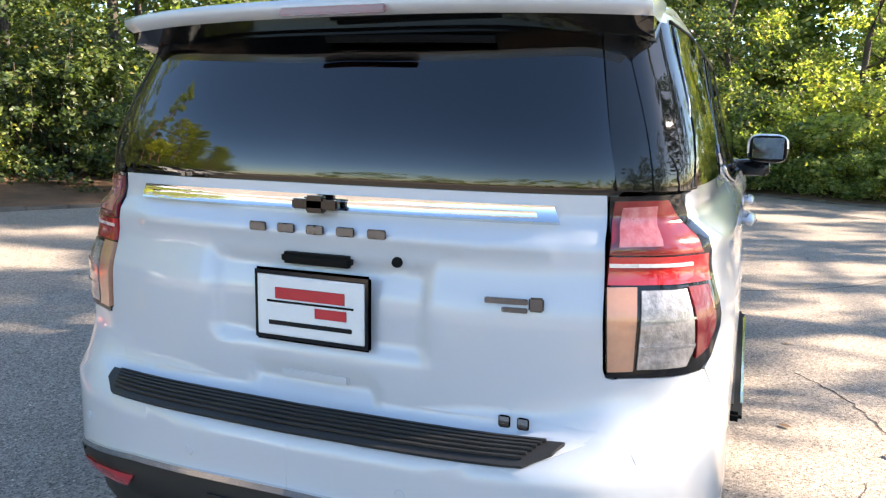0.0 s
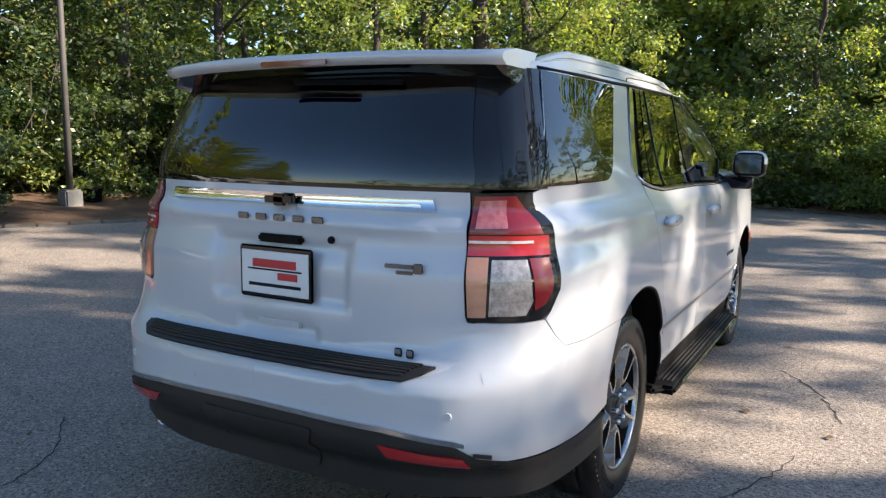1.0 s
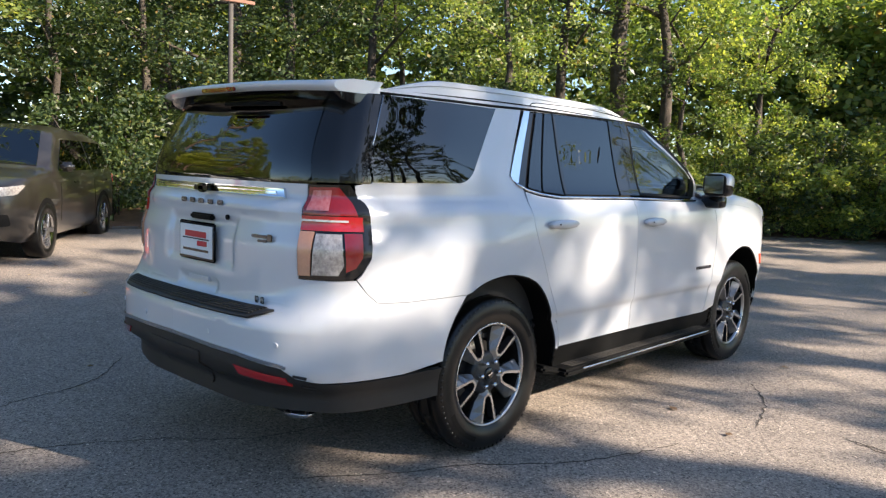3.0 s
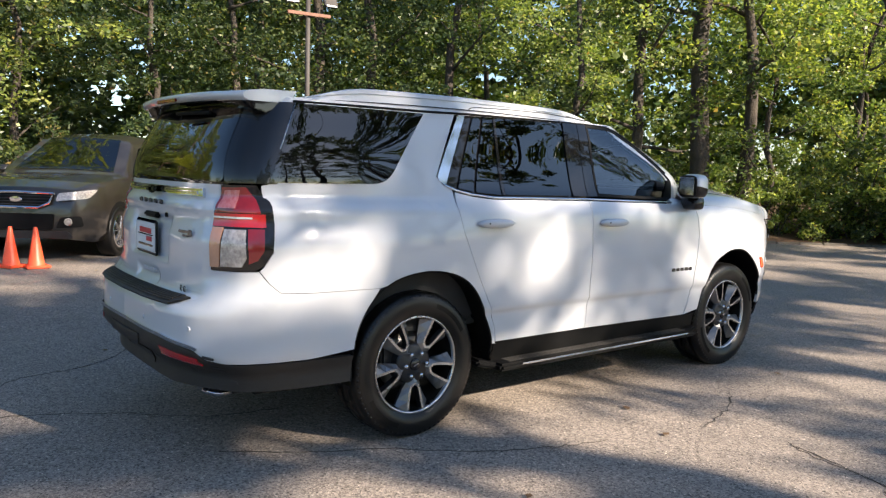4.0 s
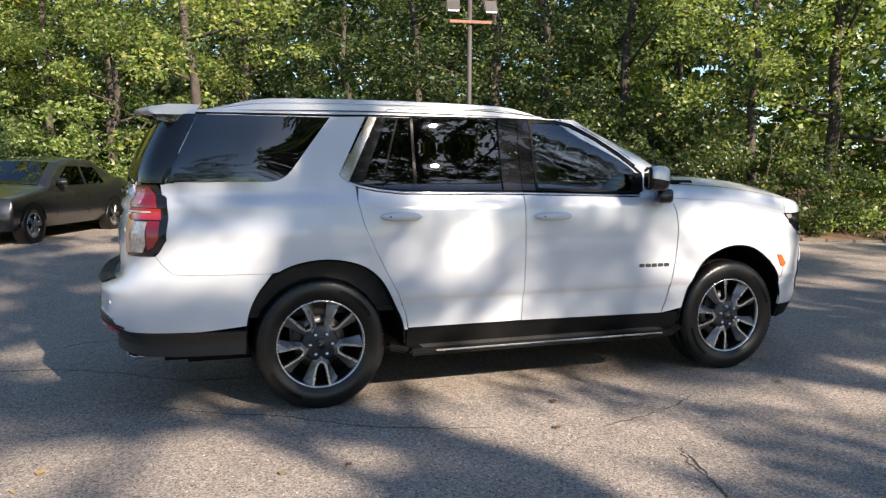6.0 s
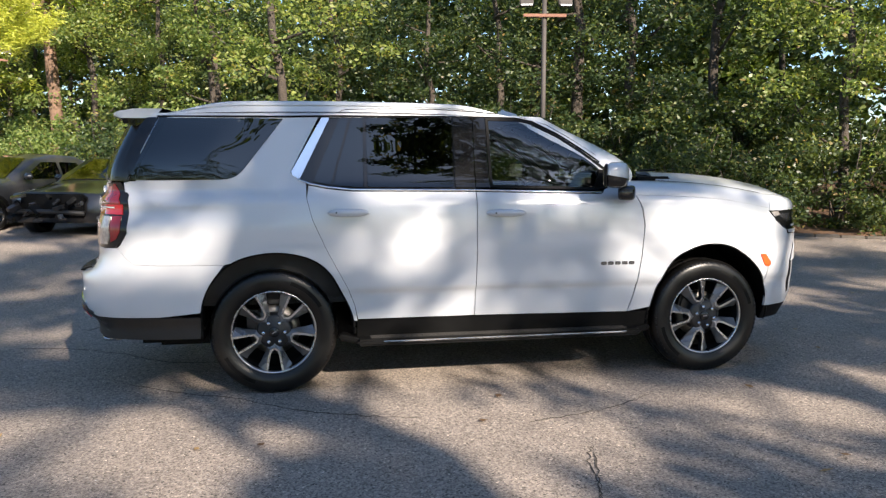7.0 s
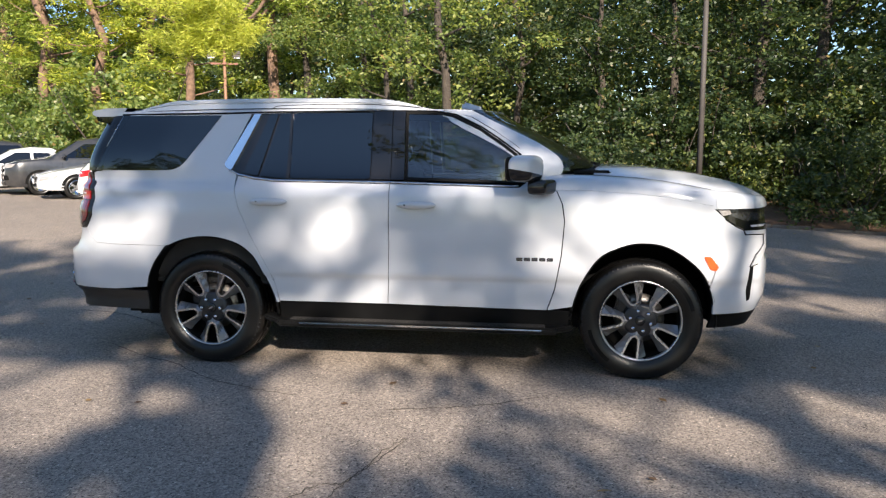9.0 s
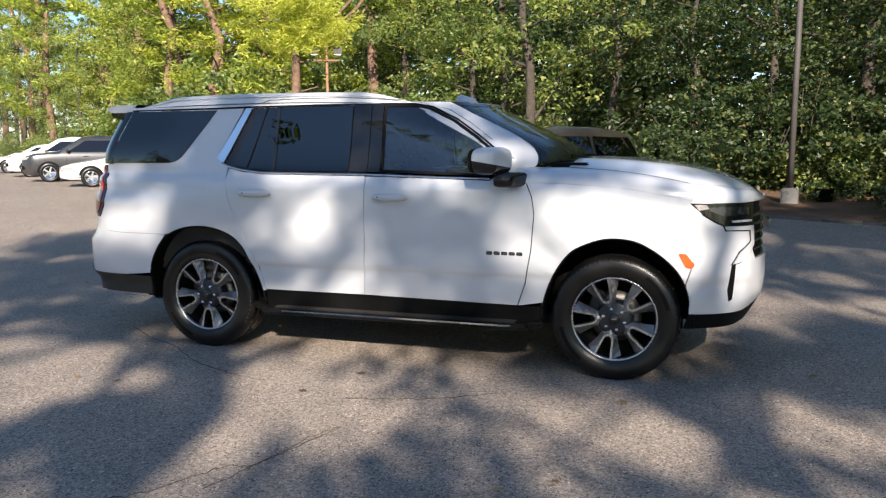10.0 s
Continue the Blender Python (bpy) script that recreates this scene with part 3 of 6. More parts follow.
        for p, q in zip(rows, rows[1:]):
            for k in range(12):
                bm.faces.new((p[k], p[k - 1], q[k - 1], q[k]))
        bm.faces.new(rows[0])
        bm.faces.new(rows[-1][::-1])
        bmesh.ops.recalc_face_normals(bm, faces=bm.faces)
        add_box(bm, (.03, .05, .026), (x0 + .03, yy + side * .012, z0), .006)
        add_box(bm, (.03, .05, .026), (x0 + .236, yy + side * .012, z0), .006)
        handle = part("door_handle", bm, WHITE, door, "white pull handle", True)
        part("handle_recess", box((.17, .006, .052), (x0 + .135, yy + side * .001, z0 + .001), .002), WHITE, door)
        part("handle_keyhole", box((.012, .003, .009), (x0 + .055, yy + side * .0495, z0 + .002), .002), CLAD, handle)
    # name badge on the front door, as plain bars
    for k in range(5):
        y = f(2.25 + k * .051, .822)[1]
        part("badge_bar", box((.042, .006, .024), (2.252 + k * .051, y + side * .003, .823), .003), BADGE, e, "small dark metal bar")
    # fender: flank, then the roll over to the bonnet
    top_z = [(x, hood_at(x, hood_edge(x))[2] - .10) for x in np.linspace(3.53, 2.48, 14)]
    fen = [(2.444, .472)] + [p for p in ARCH_F if p[0] < 3.495 and p[1] > .475] + [(3.502, .66), (3.545, .80), (3.576, 1.0), (3.585, 1.112), (3.53, 1.160)] + top_z + [(2.494, 1.29), (2.534, 1.20), (2.552, 1.083), (2.534, .85), (2.494, .62)]
    fender = sheet("fender", fen, f, WHITE, body, "white front fender", gap=.001, step=.04)

    def roll(x, t):
        zt = hood_at(x, hood_edge(x))[2]
        zl = zt - .10
        y0 = abs(f(x, zl)[1])
        y1 = hood_edge(x)
        a, b, c = (y0, zl), (y0 - .012, zt - .005), (y1, zt)
        return x, side * ((1 - t) ** 2 * a[0] + 2 * t * (1 - t) * b[0] + t * t * c[0]), (1 - t) ** 2 * a[1] + 2 * t * (1 - t) * b[1] + t * t * c[1]
    sheet("fender_crown", [(2.40, .35), (2.48, 0), (3.565, 0), (3.565, 1), (2.75, 1), (2.55, .9), (2.42, .7)], roll, WHITE, fender, step=.06, flange=.012)
    # glass and its black surrounds
    sheet("pillar_trim", [sy(.795, 1.402), sx(-.83, 1.402), sx(-.64, 1.808), sy(.685, 1.802)], w, GLOSS_BLACK, body, "gloss black rearmost pillar", proud=.003, step=.03)
    seal = rounded([(-.885, 1.400), (-.21, 1.402), (.106, 1.812), (-.694, 1.812)], .09, 5, (1,))
    sheet("window_seal", seal, f, GLOSS_BLACK, body, proud=-.012, flange=.01)
    sheet("quarter_window", inset_poly(seal, .009), f, TINTED, body, "dark tinted fixed rear side window", proud=.006, flange=.006)
    strip("window_edge", [Vector(f(x, z)) + Vector((0, side * .005, 0)) for x, z in ((-.878, 1.408), (-.785, 1.61), (-.690, 1.806))], .006, MACHINED, body)
    strip("window_top_trim", [Vector(f(x, z)) + Vector((0, side * .001, 0)) for x, z in ((-.70, 1.813), (-.3, 1.815), (.1, 1.8175), (.4, 1.824), (1.0, 1.826), (1.45, 1.826), (1.66, 1.822), (1.79, 1.801), (1.975, 1.711), (2.13, 1.609), (2.25, 1.52))], .015, CLAD, body, "black trim over the side windows")
    frame_r = [(.18, 1.42), (.24, 1.392), (.36, 1.368), (.52, 1.350), (1.352, 1.341), (1.352, 1.828), (.393, 1.828)]
    sheet("window_frame", frame_r, f, GLOSS_BLACK, d, "gloss black window surround", proud=-.010)
    sheet("fixed_pane", [(.275, 1.395), (.385, 1.374), (.515, 1.812), (.455, 1.812)], f, TINTED, d, proud=.001, flange=.004)
    sheet("side_window", rounded([(.402, 1.372), (.598, 1.356), (.606, 1.815), (.535, 1.815)], .01), f, TINTED, d, "dark tinted side window", proud=.001, flange=.004)
    sheet("side_window", rounded([(.626, 1.358), (1.205, 1.354), (1.205, 1.815), (.626, 1.815)], .02), f, TINTED, d, "dark tinted side window", proud=.001, flange=.004)
    sheet("division_bar", [(.600, 1.356), (.624, 1.354), (.624, 1.82), (.608, 1.82)], f, GLOSS_BLACK, d, proud=.006)
    sheet("pillar_cover", [(1.216, 1.352), (1.350, 1.350), (1.350, 1.822), (1.216, 1.822)], f, GLOSS_BLACK, d, proud=.005)
    sheet("pillar_cover", [(1.356, 1.350), (1.448, 1.350), (1.440, 1.822), (1.356, 1.822)], f, GLOSS_BLACK, e, proud=.005)
    win = [(1.455, 1.350), (2.235, 1.325), (2.30, 1.470), (2.12, 1.604), (1.965, 1.706), (1.78, 1.796), (1.68, 1.818), (1.445, 1.822)]
    hole = inset_poly(win, .018)
    for k in range(len(win)):
        j = (k + 1) % len(win)
        sheet("window_frame", [win[k], win[j], hole[j], hole[k]], f, CLAD, e, proud=.004, flange=.012)
    sheet("side_window", hole, f, CLEAR, e, "lightly tinted front door window", proud=0.0, flange=.004)
    sheet("mirror_base", [(2.20, 1.335), (2.305, 1.335), (2.30, 1.46), (2.24, 1.47)], f, CLAD, e, proud=.006)
    # bright strips along the belt and up the pillar
    chrome = [(.134, 1.460), (.140, 1.434), (.176, 1.414), (.19, 1.418), (.388, 1.812), (.336, 1.812)]
    sheet("chrome_pillar_trim", chrome, f, CHROME, body, "chrome strip on the rear pillar", proud=.006, flange=.012)
    path = [Vector(f(x, z)) + Vector((0, side * .006, 0)) for x, z in [(.172, 1.412), (.25, 1.382), (.36, 1.360), (.52, 1.343)] + [(x, cut(x) - .004) for x in (.8, 1.1, 1.352, 1.7, 2.0, 2.24)]]
    strip("chrome_belt_strip", path, .014, CHROME, body, "chrome strip under the side windows")
    # A-pillar and roof side
    sheet("roof_side", [(.31, 1.8145), (.43, 1.826), (1.44, 1.826), (1.66, 1.822), (1.66, 1.837), (.42, 1.837)], f, WHITE, body, "white strip of roof over the doors", step=.04)
    inner = [sx(1.66, 1.822), sx(1.785, 1.80), sx(1.97, 1.71), sx(2.125, 1.608), sx(2.305, 1.474), sx(2.245, 1.355)]
    outer = [sx(2.30, 1.347), sx(2.40, 1.338), sx(2.47, 1.345), sf(.80, 1.400), sf(.745, 1.51), sf(.70, 1.61), sf(.672, 1.71), sf(.655, 1.80), sf(.66, 1.837), sx(1.66, 1.837)]
    sheet("front_pillar", inner + outer, w, WHITE, body, "white windscreen pillar", step=.03)
    seam = [Vector(w(*sx(x, z))) for x, z in ((1.70, 1.831), (1.90, 1.782), (2.06, 1.69), (2.22, 1.58), (2.38, 1.45), (2.46, 1.37), (2.50, 1.30))]
    strip("pillar_seam", seam, .005, CLAD, body)
    # sill, running board
    sheet("sill", [(.545, .33), (2.60, .33), (2.607, .468), (2.44, .466), (1.34, .478), (.545, .482)], f, CLAD, body, "black lower sill", proud=-.012)
    bm = bmesh.new()
    add_box(bm, (1.98, .19, .045), (1.53, side * .955, .338), .015)
    add_box(bm, (.16, .12, .04), (.50, side * .93, .352), .015, (0, 12, side * 10))
    add_box(bm, (.14, .12, .04), (2.55, side * .93, .345), .015, (0, -8, side * -8))
    step = part("running_board", bm, CLAD, body, "black running board with ribbed tread")
    for k in range(6):
        part("tread_rib", box((1.80, .010, .007), (1.53, side * (.90 + k * .022), .363), .002), CLAD_GREY, step)
    part("bright_edge", box((1.70, .012, .012), (1.56, side * 1.048, .345), .004), CHROME, step, "bright metal edge strip")
    # wheel arch lining
    for arch, name in ((ARCH_R, "rear"), (ARCH_F, "front")):
        bm = bmesh.new()
        rows = []
        for x, z in arch:
            y0 = abs(f(x, max(z, .4))[1]) - .012
            rows.append([bm.verts.new((x, side * y, z)) for y in (y0, y0 - .14, .58)])
        for a, b in zip(rows, rows[1:]):
            for k in range(2):
                bm.faces.new((a[k], a[k + 1], b[k + 1], b[k]))
        bm.faces.new([r[2] for r in rows])
        part("wheel_arch_liner", bm, CLAD, body, "black wheel arch liner", True)
        strip("arch_lip", [Vector(f(x, z)) - Vector((0, side * .012, 0)) for x, z in arch[1:-1]], .024, CLAD, body, "black arch edge")
    # tail lamp
    lamp_o = [sy(.705, 1.39), sx(-.925, 1.395), sx(-.872, 1.315), sx(-.866, 1.21), sx(-.885, 1.08), sx(-.927, 1.012), sx(-.965, .988), sy(.728, .983)]
    lp = sheet("tail_lamp", lamp_o, w, GLOSS_BLACK, body, "red, clear and smoked tail lamp", proud=.004, flange=.03, step=.03)
    sheet("upper_lens", [sy(.714, 1.380), sx(-.962, 1.383), sx(-.928, 1.318), sx(-.922, 1.262), sy(.714, 1.262)], w, DARK_RED_LENS, lp, "deep red upper lens", proud=.010, step=.03)
    sheet("upper_reflector", [sy(.730, 1.366), sy(.800, 1.370), sy(.822, 1.280), sy(.732, 1.278)], w, PINK_LENS, lp, "pale red inner lens", proud=.0125, step=.03, flange=.004)
    sheet("brake_lens", [sy(.714, 1.258), sx(-.905, 1.258), sx(-.905, 1.192), sy(.714, 1.192)], w, RED_LENS, lp, "bright red lens band", proud=.012, step=.03)
    sheet("bright_line", [sy(.714, 1.243), sx(-.955, 1.243), sx(-.955, 1.234), sy(.714, 1.234)], w, SILVER, lp, proud=.0145, step=.04, flange=.004)
    sheet("inner_lens", [sy(.714, 1.188), sy(.776, 1.188), sy(.780, 1.0), sy(.727, .998)], w, AMBER_LENS, lp, "dull peach inner lens", proud=.010, step=.03)
    sheet("indicator_lens", [sy(.786, 1.180), sx(-.985, 1.180), sx(-.992, 1.05), sx(-1.01, 1.008), sy(.788, 1.004)], w, CLEAR_LENS, lp, "clear indicator and reversing lens", proud=.011, step=.03)
    sheet("side_lens", [sx(-.976, 1.184), sx(-.912, 1.184), sx(-.924, 1.085), sx(-.950, 1.04), sx(-.985, 1.022), sx(-.984, 1.06)], w, DARK_RED_LENS, lp, "dark red side lens", proud=.009, step=.03)
    for z in (1.06, 1.12):
        sheet("lens_rib", [sy(.796, z), sx(-.992, z), sx(-.992, z - .005), sy(.796, z - .005)], w, CLEAR_LENS, lp, proud=.0135, step=.04, flange=.004)
    # front corner: bumper, headlamp, bright bracket, marker, air slot
    z0 = .47
    fb = [(3.555, z0), sx(3.72, .47), sf(.70, .47), sf(.45, .50), sf(0, .52), sf(0, .80), sf(.62, .80), sf(.66, .86), sf(.70, .99), sx(3.73, 1.022), sx(3.665, 1.05), (3.588, 1.108), (3.578, 1.01), (3.55, .80), (3.507, .655)] + [p for p in ARCH_F if p[0] > 3.508 and p[1] > .475]
    sheet("front_bumper", fb, w, WHITE, body, "white front bumper", gap=.001, step=.04)
    sheet("bumper_lip", [(3.56, .37), sx(3.75, .37), sf(.62, .36), sf(0, .36), sf(0, .515), sf(.45, .495), sf(.70, .465), sx(3.72, .465), (3.556, .465)], w, CLAD, body, "black lower front bumper", proud=-.004)
    hl = [(3.525, 1.172), sx(3.66, 1.170), sf(.72, 1.168), sf(.66, 1.168), sf(.66, 1.04), sx(3.80, 1.03), sx(3.73, 1.032), sx(3.665, 1.06), (3.588, 1.118)]
    h = sheet("headlamp", hl, w, GLOSS_BLACK, body, "dark slim headlamp", proud=.002, flange=.03, step=.03)
    sheet("headlamp_lens", [(3.60, 1.14), sx(3.70, 1.15), sf(.73, 1.14), sf(.73, 1.10), sx(3.72, 1.09)], w, HEAD_LENS, h, "smoked projector lens", proud=.005, flange=.003, step=.03)
    sheet("lower_lens", [sx(3.76, 1.062), sx(3.83, 1.064), sf(.70, 1.060), sf(.70, 1.048), sx(3.77, 1.050)], w, SILVER, h, "bright lower line of the lamp", proud=.006, flange=.003, step=.03)
    sheet("corner_lens", [(3.548, 1.164), sx(3.61, 1.163), sx(3.625, 1.138), (3.580, 1.128)], w, CLEAR_LENS, h, "bright clear corner of the lamp", proud=.006, flange=.003, step=.03)
    br = [sx(3.72, 1.028), sx(3.86, 1.024), sf(.69, 1.022), sf(.67, .90), sx(3.83, .80), sx(3.78, .79), sx(3.82, .86), sf(.71, .92), sf(.725, .995), sx(3.78, 1.004), sx(3.73, 1.004)]
    sheet("bracket_recess", inset_poly(br, -.007), w, GLOSS_BLACK, body, proud=.005, flange=.01, step=.03)
    sheet("light_bracket", br, w, SILVER, body, "bright angled strip round the daytime lamp", proud=.012, flange=.02, step=.03)
    sheet("air_slot", [sx(3.778, .80), sx(3.80, .79), sx(3.785, .56), sx(3.765, .55), sx(3.755, .62)], w, CLAD, body, "black vertical air slot", proud=.004, flange=.003, step=.03)
    sheet("marker_lamp", rounded([(3.455, .862), (3.50, .86), (3.555, .79), (3.535, .765), (3.50, .775)], .01), f, MARKER_LENS, body, "orange side marker lamp", proud=.008, flange=.012, step=.02)
    # mirror: a head swept back from its foot on the door, white above and black below
    def swept(bm):
        for v in bm.verts:
            v.co.x -= .45 * (abs(v.co.y) - 1.10)
        return bm
    cut_at, cut_no = (2.27, side * 1.10, 1.415), (.16, side * -.15, 1)
    for name, low, mat, label in (("mirror_cap", False, WHITE, "white door mirror cap"), ("mirror_housing", True, GLOSS_BLACK, "black lower mirror housing")):
        bm = superellipsoid((2.292, side * 1.10, 1.434), (.084, .116, .088), .58, 36)
        bmesh.ops.bisect_plane(bm, geom=bm.verts[:] + bm.edges[:] + bm.faces[:], plane_co=cut_at, plane_no=cut_no, clear_outer=low, clear_inner=not low)
        if low:
            foot = superellipsoid((2.362, side * 1.02, 1.312), (.066, .105, .052), .5)
            me = bpy.data.meshes.new("foot")
            foot.to_mesh(me)
            foot.free()
            bm.from_mesh(me)
            bpy.data.meshes.remove(me)
        ob = part(name, swept(bm), mat, e, label, True)
    part("mirror_rim", swept(superellipsoid((2.214, side * 1.10, 1.434), (.014, .104, .078), .5)), CLAD, ob, "", True)
    part("mirror_glass", swept(box((.004, .172, .124), (2.199, side * 1.10, 1.436), .0015)), CHROME, ob, "mirror glass")
    # roof rail: a low fin that merges with the roof at both ends
    bm = bmesh.new()
    rows = []
    for k, x in enumerate(np.linspace(-.66, 1.66, 25)):
        e = min(1, k / 4.5, (24 - k) / 4.5)
        lift = .068 * math.sin(e * math.pi / 2) ** 1.3 + .003
        yc, z = .715 - .03 * max(0, (x - 1.2)) - .02 * max(0, -x - .3), roof_z(x, .71) - .016
        rows.append([bm.verts.new((x, side * (yc + dy), z + dz)) for dy, dz in ((.042, 0), (.037, lift * .46), (.020, lift * .50), (.020, lift * .58), (.030, lift * .63), (.028, lift * .9), (.016, lift), (-.012, lift), (-.022, lift * .8), (-.024, 0))])
    for a, b in zip(rows, rows[1:]):
        for k in range(9):
            bm.faces.new((a[k], a[k + 1], b[k + 1], b[k]))
    bmesh.ops.recalc_face_normals(bm, faces=bm.faces)
    part("roof_rail", bm, WHITE, body, "white raised roof rail with a groove below it")
    strip("door_joint", [Vector((x, side * y, z)) for x, y, z in ((.452, .762, 1.851), (.475, .757, 1.866), (.52, .754, 1.873), (.8, .754, 1.879), (1.1, .754, 1.879), (1.33, .752, 1.868), (1.55, .752, 1.853))], .005, CLAD, body, "dark joint above the doors", .006)


def sport_utility():
    car = thing("sport_utility_vehicle", "large white sport utility vehicle, tailgate closed, on worn asphalt", "car")
    body = new("body")
    body.parent = car
    tagged(body, "white painted body with black lower trim")
    for side in (-1, 1):
        side_parts(body, side)
    # roof, bonnet
    rim = ring(1.835)
    edge = [(x, y) for x, y in rim if x > -.86]
    outline = [(x, -y) for x, y in edge[::3]] + [(x, y) for x, y in edge[::-3]]
    outline = outline[:1] + [p for p, q in zip(outline[1:], outline) if (Vector(p) - Vector(q)).length > .004]
    sheet("roof", outline, lambda x, y: (x, y, roof_z(x, y) - .012), WHITE, body, "white roof", step=.08, flange=.012, centre=(.4, 0, 0))
    for s in (-1, 1):
        part("roof_ditch", tube([(x, s * .745, roof_z(x, .745) - .010) for x in np.linspace(-.7, 1.6, 10)], .003, 6), CLAD, body)
    hx = [2.74, 3.0, 3.2, 3.45, 3.56]
    line = [(x, hood_edge(x) - .004) for x in hx]
    front = [(3.62, .83), (3.76, .76), (3.88, .62), (3.96, .40), (4.0, .2), (4.01, 0)]
    half = line + front
    poly = [(2.80, .35), (2.82, 0), (2.80, -.35)] + [(x, -y) for x, y in half] + [(x, y) for x, y in half[-2::-1]]
    hood = sheet("bonnet", poly, hood_at, WHITE, body, "white bonnet", step=.06, centre=(3.2, 0, 0))

    edge_pts = catmull([(3.535, .861), (3.62, .83), (3.76, .76), (3.88, .62), (3.96, .40), (4.0, .2), (4.01, 0)], 12)
    far = np.concatenate([[0], np.cumsum(np.linalg.norm(np.diff(edge_pts, axis=0), axis=1))])
    far = far / far[-1]
    s0, s1 = sx(3.52, 1.172)[0], float(ARC[-1])

    def lip(side):
        # the bonnet's front edge folding down to the headlamps and grille
        def place(u, t):
            u = min(max(u, 0), 1)
            p = Vector(hood_at(float(np.interp(u, far, edge_pts[:, 0])), side * float(np.interp(u, far, edge_pts[:, 1]))))
            q = Vector(wrap(side)(s0 + (s1 - s0) * u, 1.172))
            q = q + Vector((.004, side * .003, 0))
            m = Vector((q.x, q.y, p.z - .012))
            return p * (1 - t) ** 2 + m * 2 * t * (1 - t) + q * t * t
        return place
    for s in (-1, 1):
        sheet("bonnet_lip", [(0, 0), (1, 0), (1, 1), (0, 1)], lip(s), WHITE, hood, step=.05, flange=.02, centre=(3.0, 0, 1.0))
    for s in (-1, 1):
        strip("bonnet_joint", [Vector(hood_at(x, s * (hood_edge(x) + .001))) for x in (2.74, 2.82, 2.92, 3.05, 3.2, 3.35, 3.5)], .005, CLAD, hood, "dark joint beside the bonnet")
    part("cowl", box((.26, 1.46, .03), (2.73, 0, 1.40), .01), CLAD, body, "black cowl below the windscreen")
    for y in (-.35, .25):
        part("wiper", tube([(2.80, y, 1.452), (2.75, y - .35, 1.462)], .010, 6), CLAD, body, "black windscreen wiper")
    # windscreen
    ws = [(-.80, 1.40), (.80, 1.40), (.745, 1.51), (.70, 1.61), (.672, 1.71), (.655, 1.815), (-.655, 1.815), (-.672, 1.71), (-.70, 1.61), (-.745, 1.51)]
    sheet("windscreen", ws, nose, SCREEN, body, "greenish windscreen", proud=-.002, flange=.004, step=.05)
    sheet("windscreen_header", [(-.66, 1.815), (.66, 1.815), (.70, 1.84), (-.70, 1.84)], nose, GLOSS_BLACK, body, step=.05)
    fin = bmesh.new()
    add_box(fin, (.17, .05, .07), (1.82, 0, 1.878), .018, (0, 16, 0), 3)
    part("roof_fin", fin, WHITE, body, "white antenna fin", True)
    # grille
    part("grille_backing", sheet_box(), CLAD, body)
    for k in range(7):
        z = .74 + k * .056
        pts = [(nose(y, z)[0] - .030, y, z) for y in np.linspace(-.66, .66, 13)]
        part("grille_bar", tube(pts, .013, 6), GLOSS_BLACK, body, "", True)
    part("front_emblem", box((.02, .26, .075), (4.05, 0, .98), .008), BADGE, body, "dark cross-shaped emblem bar")
    # tail: gate, rear glass, spoiler, step pad
    tailgate(body)
    # floor, firewall and seats
    cabin(car)
    for x in (0.0, 3.07):
        for side in (-1, 1):
            wheel(car, (x, side * .815, .408), -side, 15 if x else 0)
    bm = bmesh.new()
    add_box(bm, (4.6, 1.1, .16), (1.35, 0, .46), .03)
    add_box(bm, (.16, 1.5, .16), (0, 0, .40), .05)
    add_box(bm, (.16, 1.5, .14), (3.07, 0, .38), .05)
    add_box(bm, (.8, 1.2, .14), (-.62, 0, .46), .04)
    add_box(bm, (2.05, 1.82, .06), (1.55, 0, .405), .02)
    add_box(bm, (1.7, 1.15, .17), (1.55, 0, .315), .05)
    add_box(bm, (.5, 1.0, .16), (-.72, 0, .34), .05)
    for s in (-1, 1):
        add_box(bm, (4.3, .10, .16), (1.35, s * .50, .34), .02)
    add_box(bm, (.55, 1.7, .06), (-.72, 0, .43), .02)
    add_box(bm, (.24, 1.2, .06), (3.62, 0, .42), .02)
    part("chassis", bm, CLAD, car, "black underbody frame")
    for side in (-1, 1):
        bm = bmesh.new()
        add_box(bm, (.12, .13, .036), (-1.055, side * .70, .372), .015, (0, 4, side * -22), 3)
        part("exhaust_tip", bm, CHROME, car, "chrome exhaust tip", True)
    return car


def sheet_box():
    bm = bmesh.new()
    cols = []
    for y in np.linspace(-.70, .70, 13):
        cols.append([bm.verts.new((nose(y, z)[0] - .04, y, z)) for z in (.70, .9, 1.16)])
    for a, b in zip(cols, cols[1:]):
        for k in range(2):
            bm.faces.new((a[k], b[k], b[k + 1], a[k + 1]))
    return bm


def bump01(v, a, b, soft):
    def s(t):
        t = min(max(t, 0), 1)
        return t * t * (3 - 2 * t)
    return s((v - a) / soft) * s((b - v) / soft)


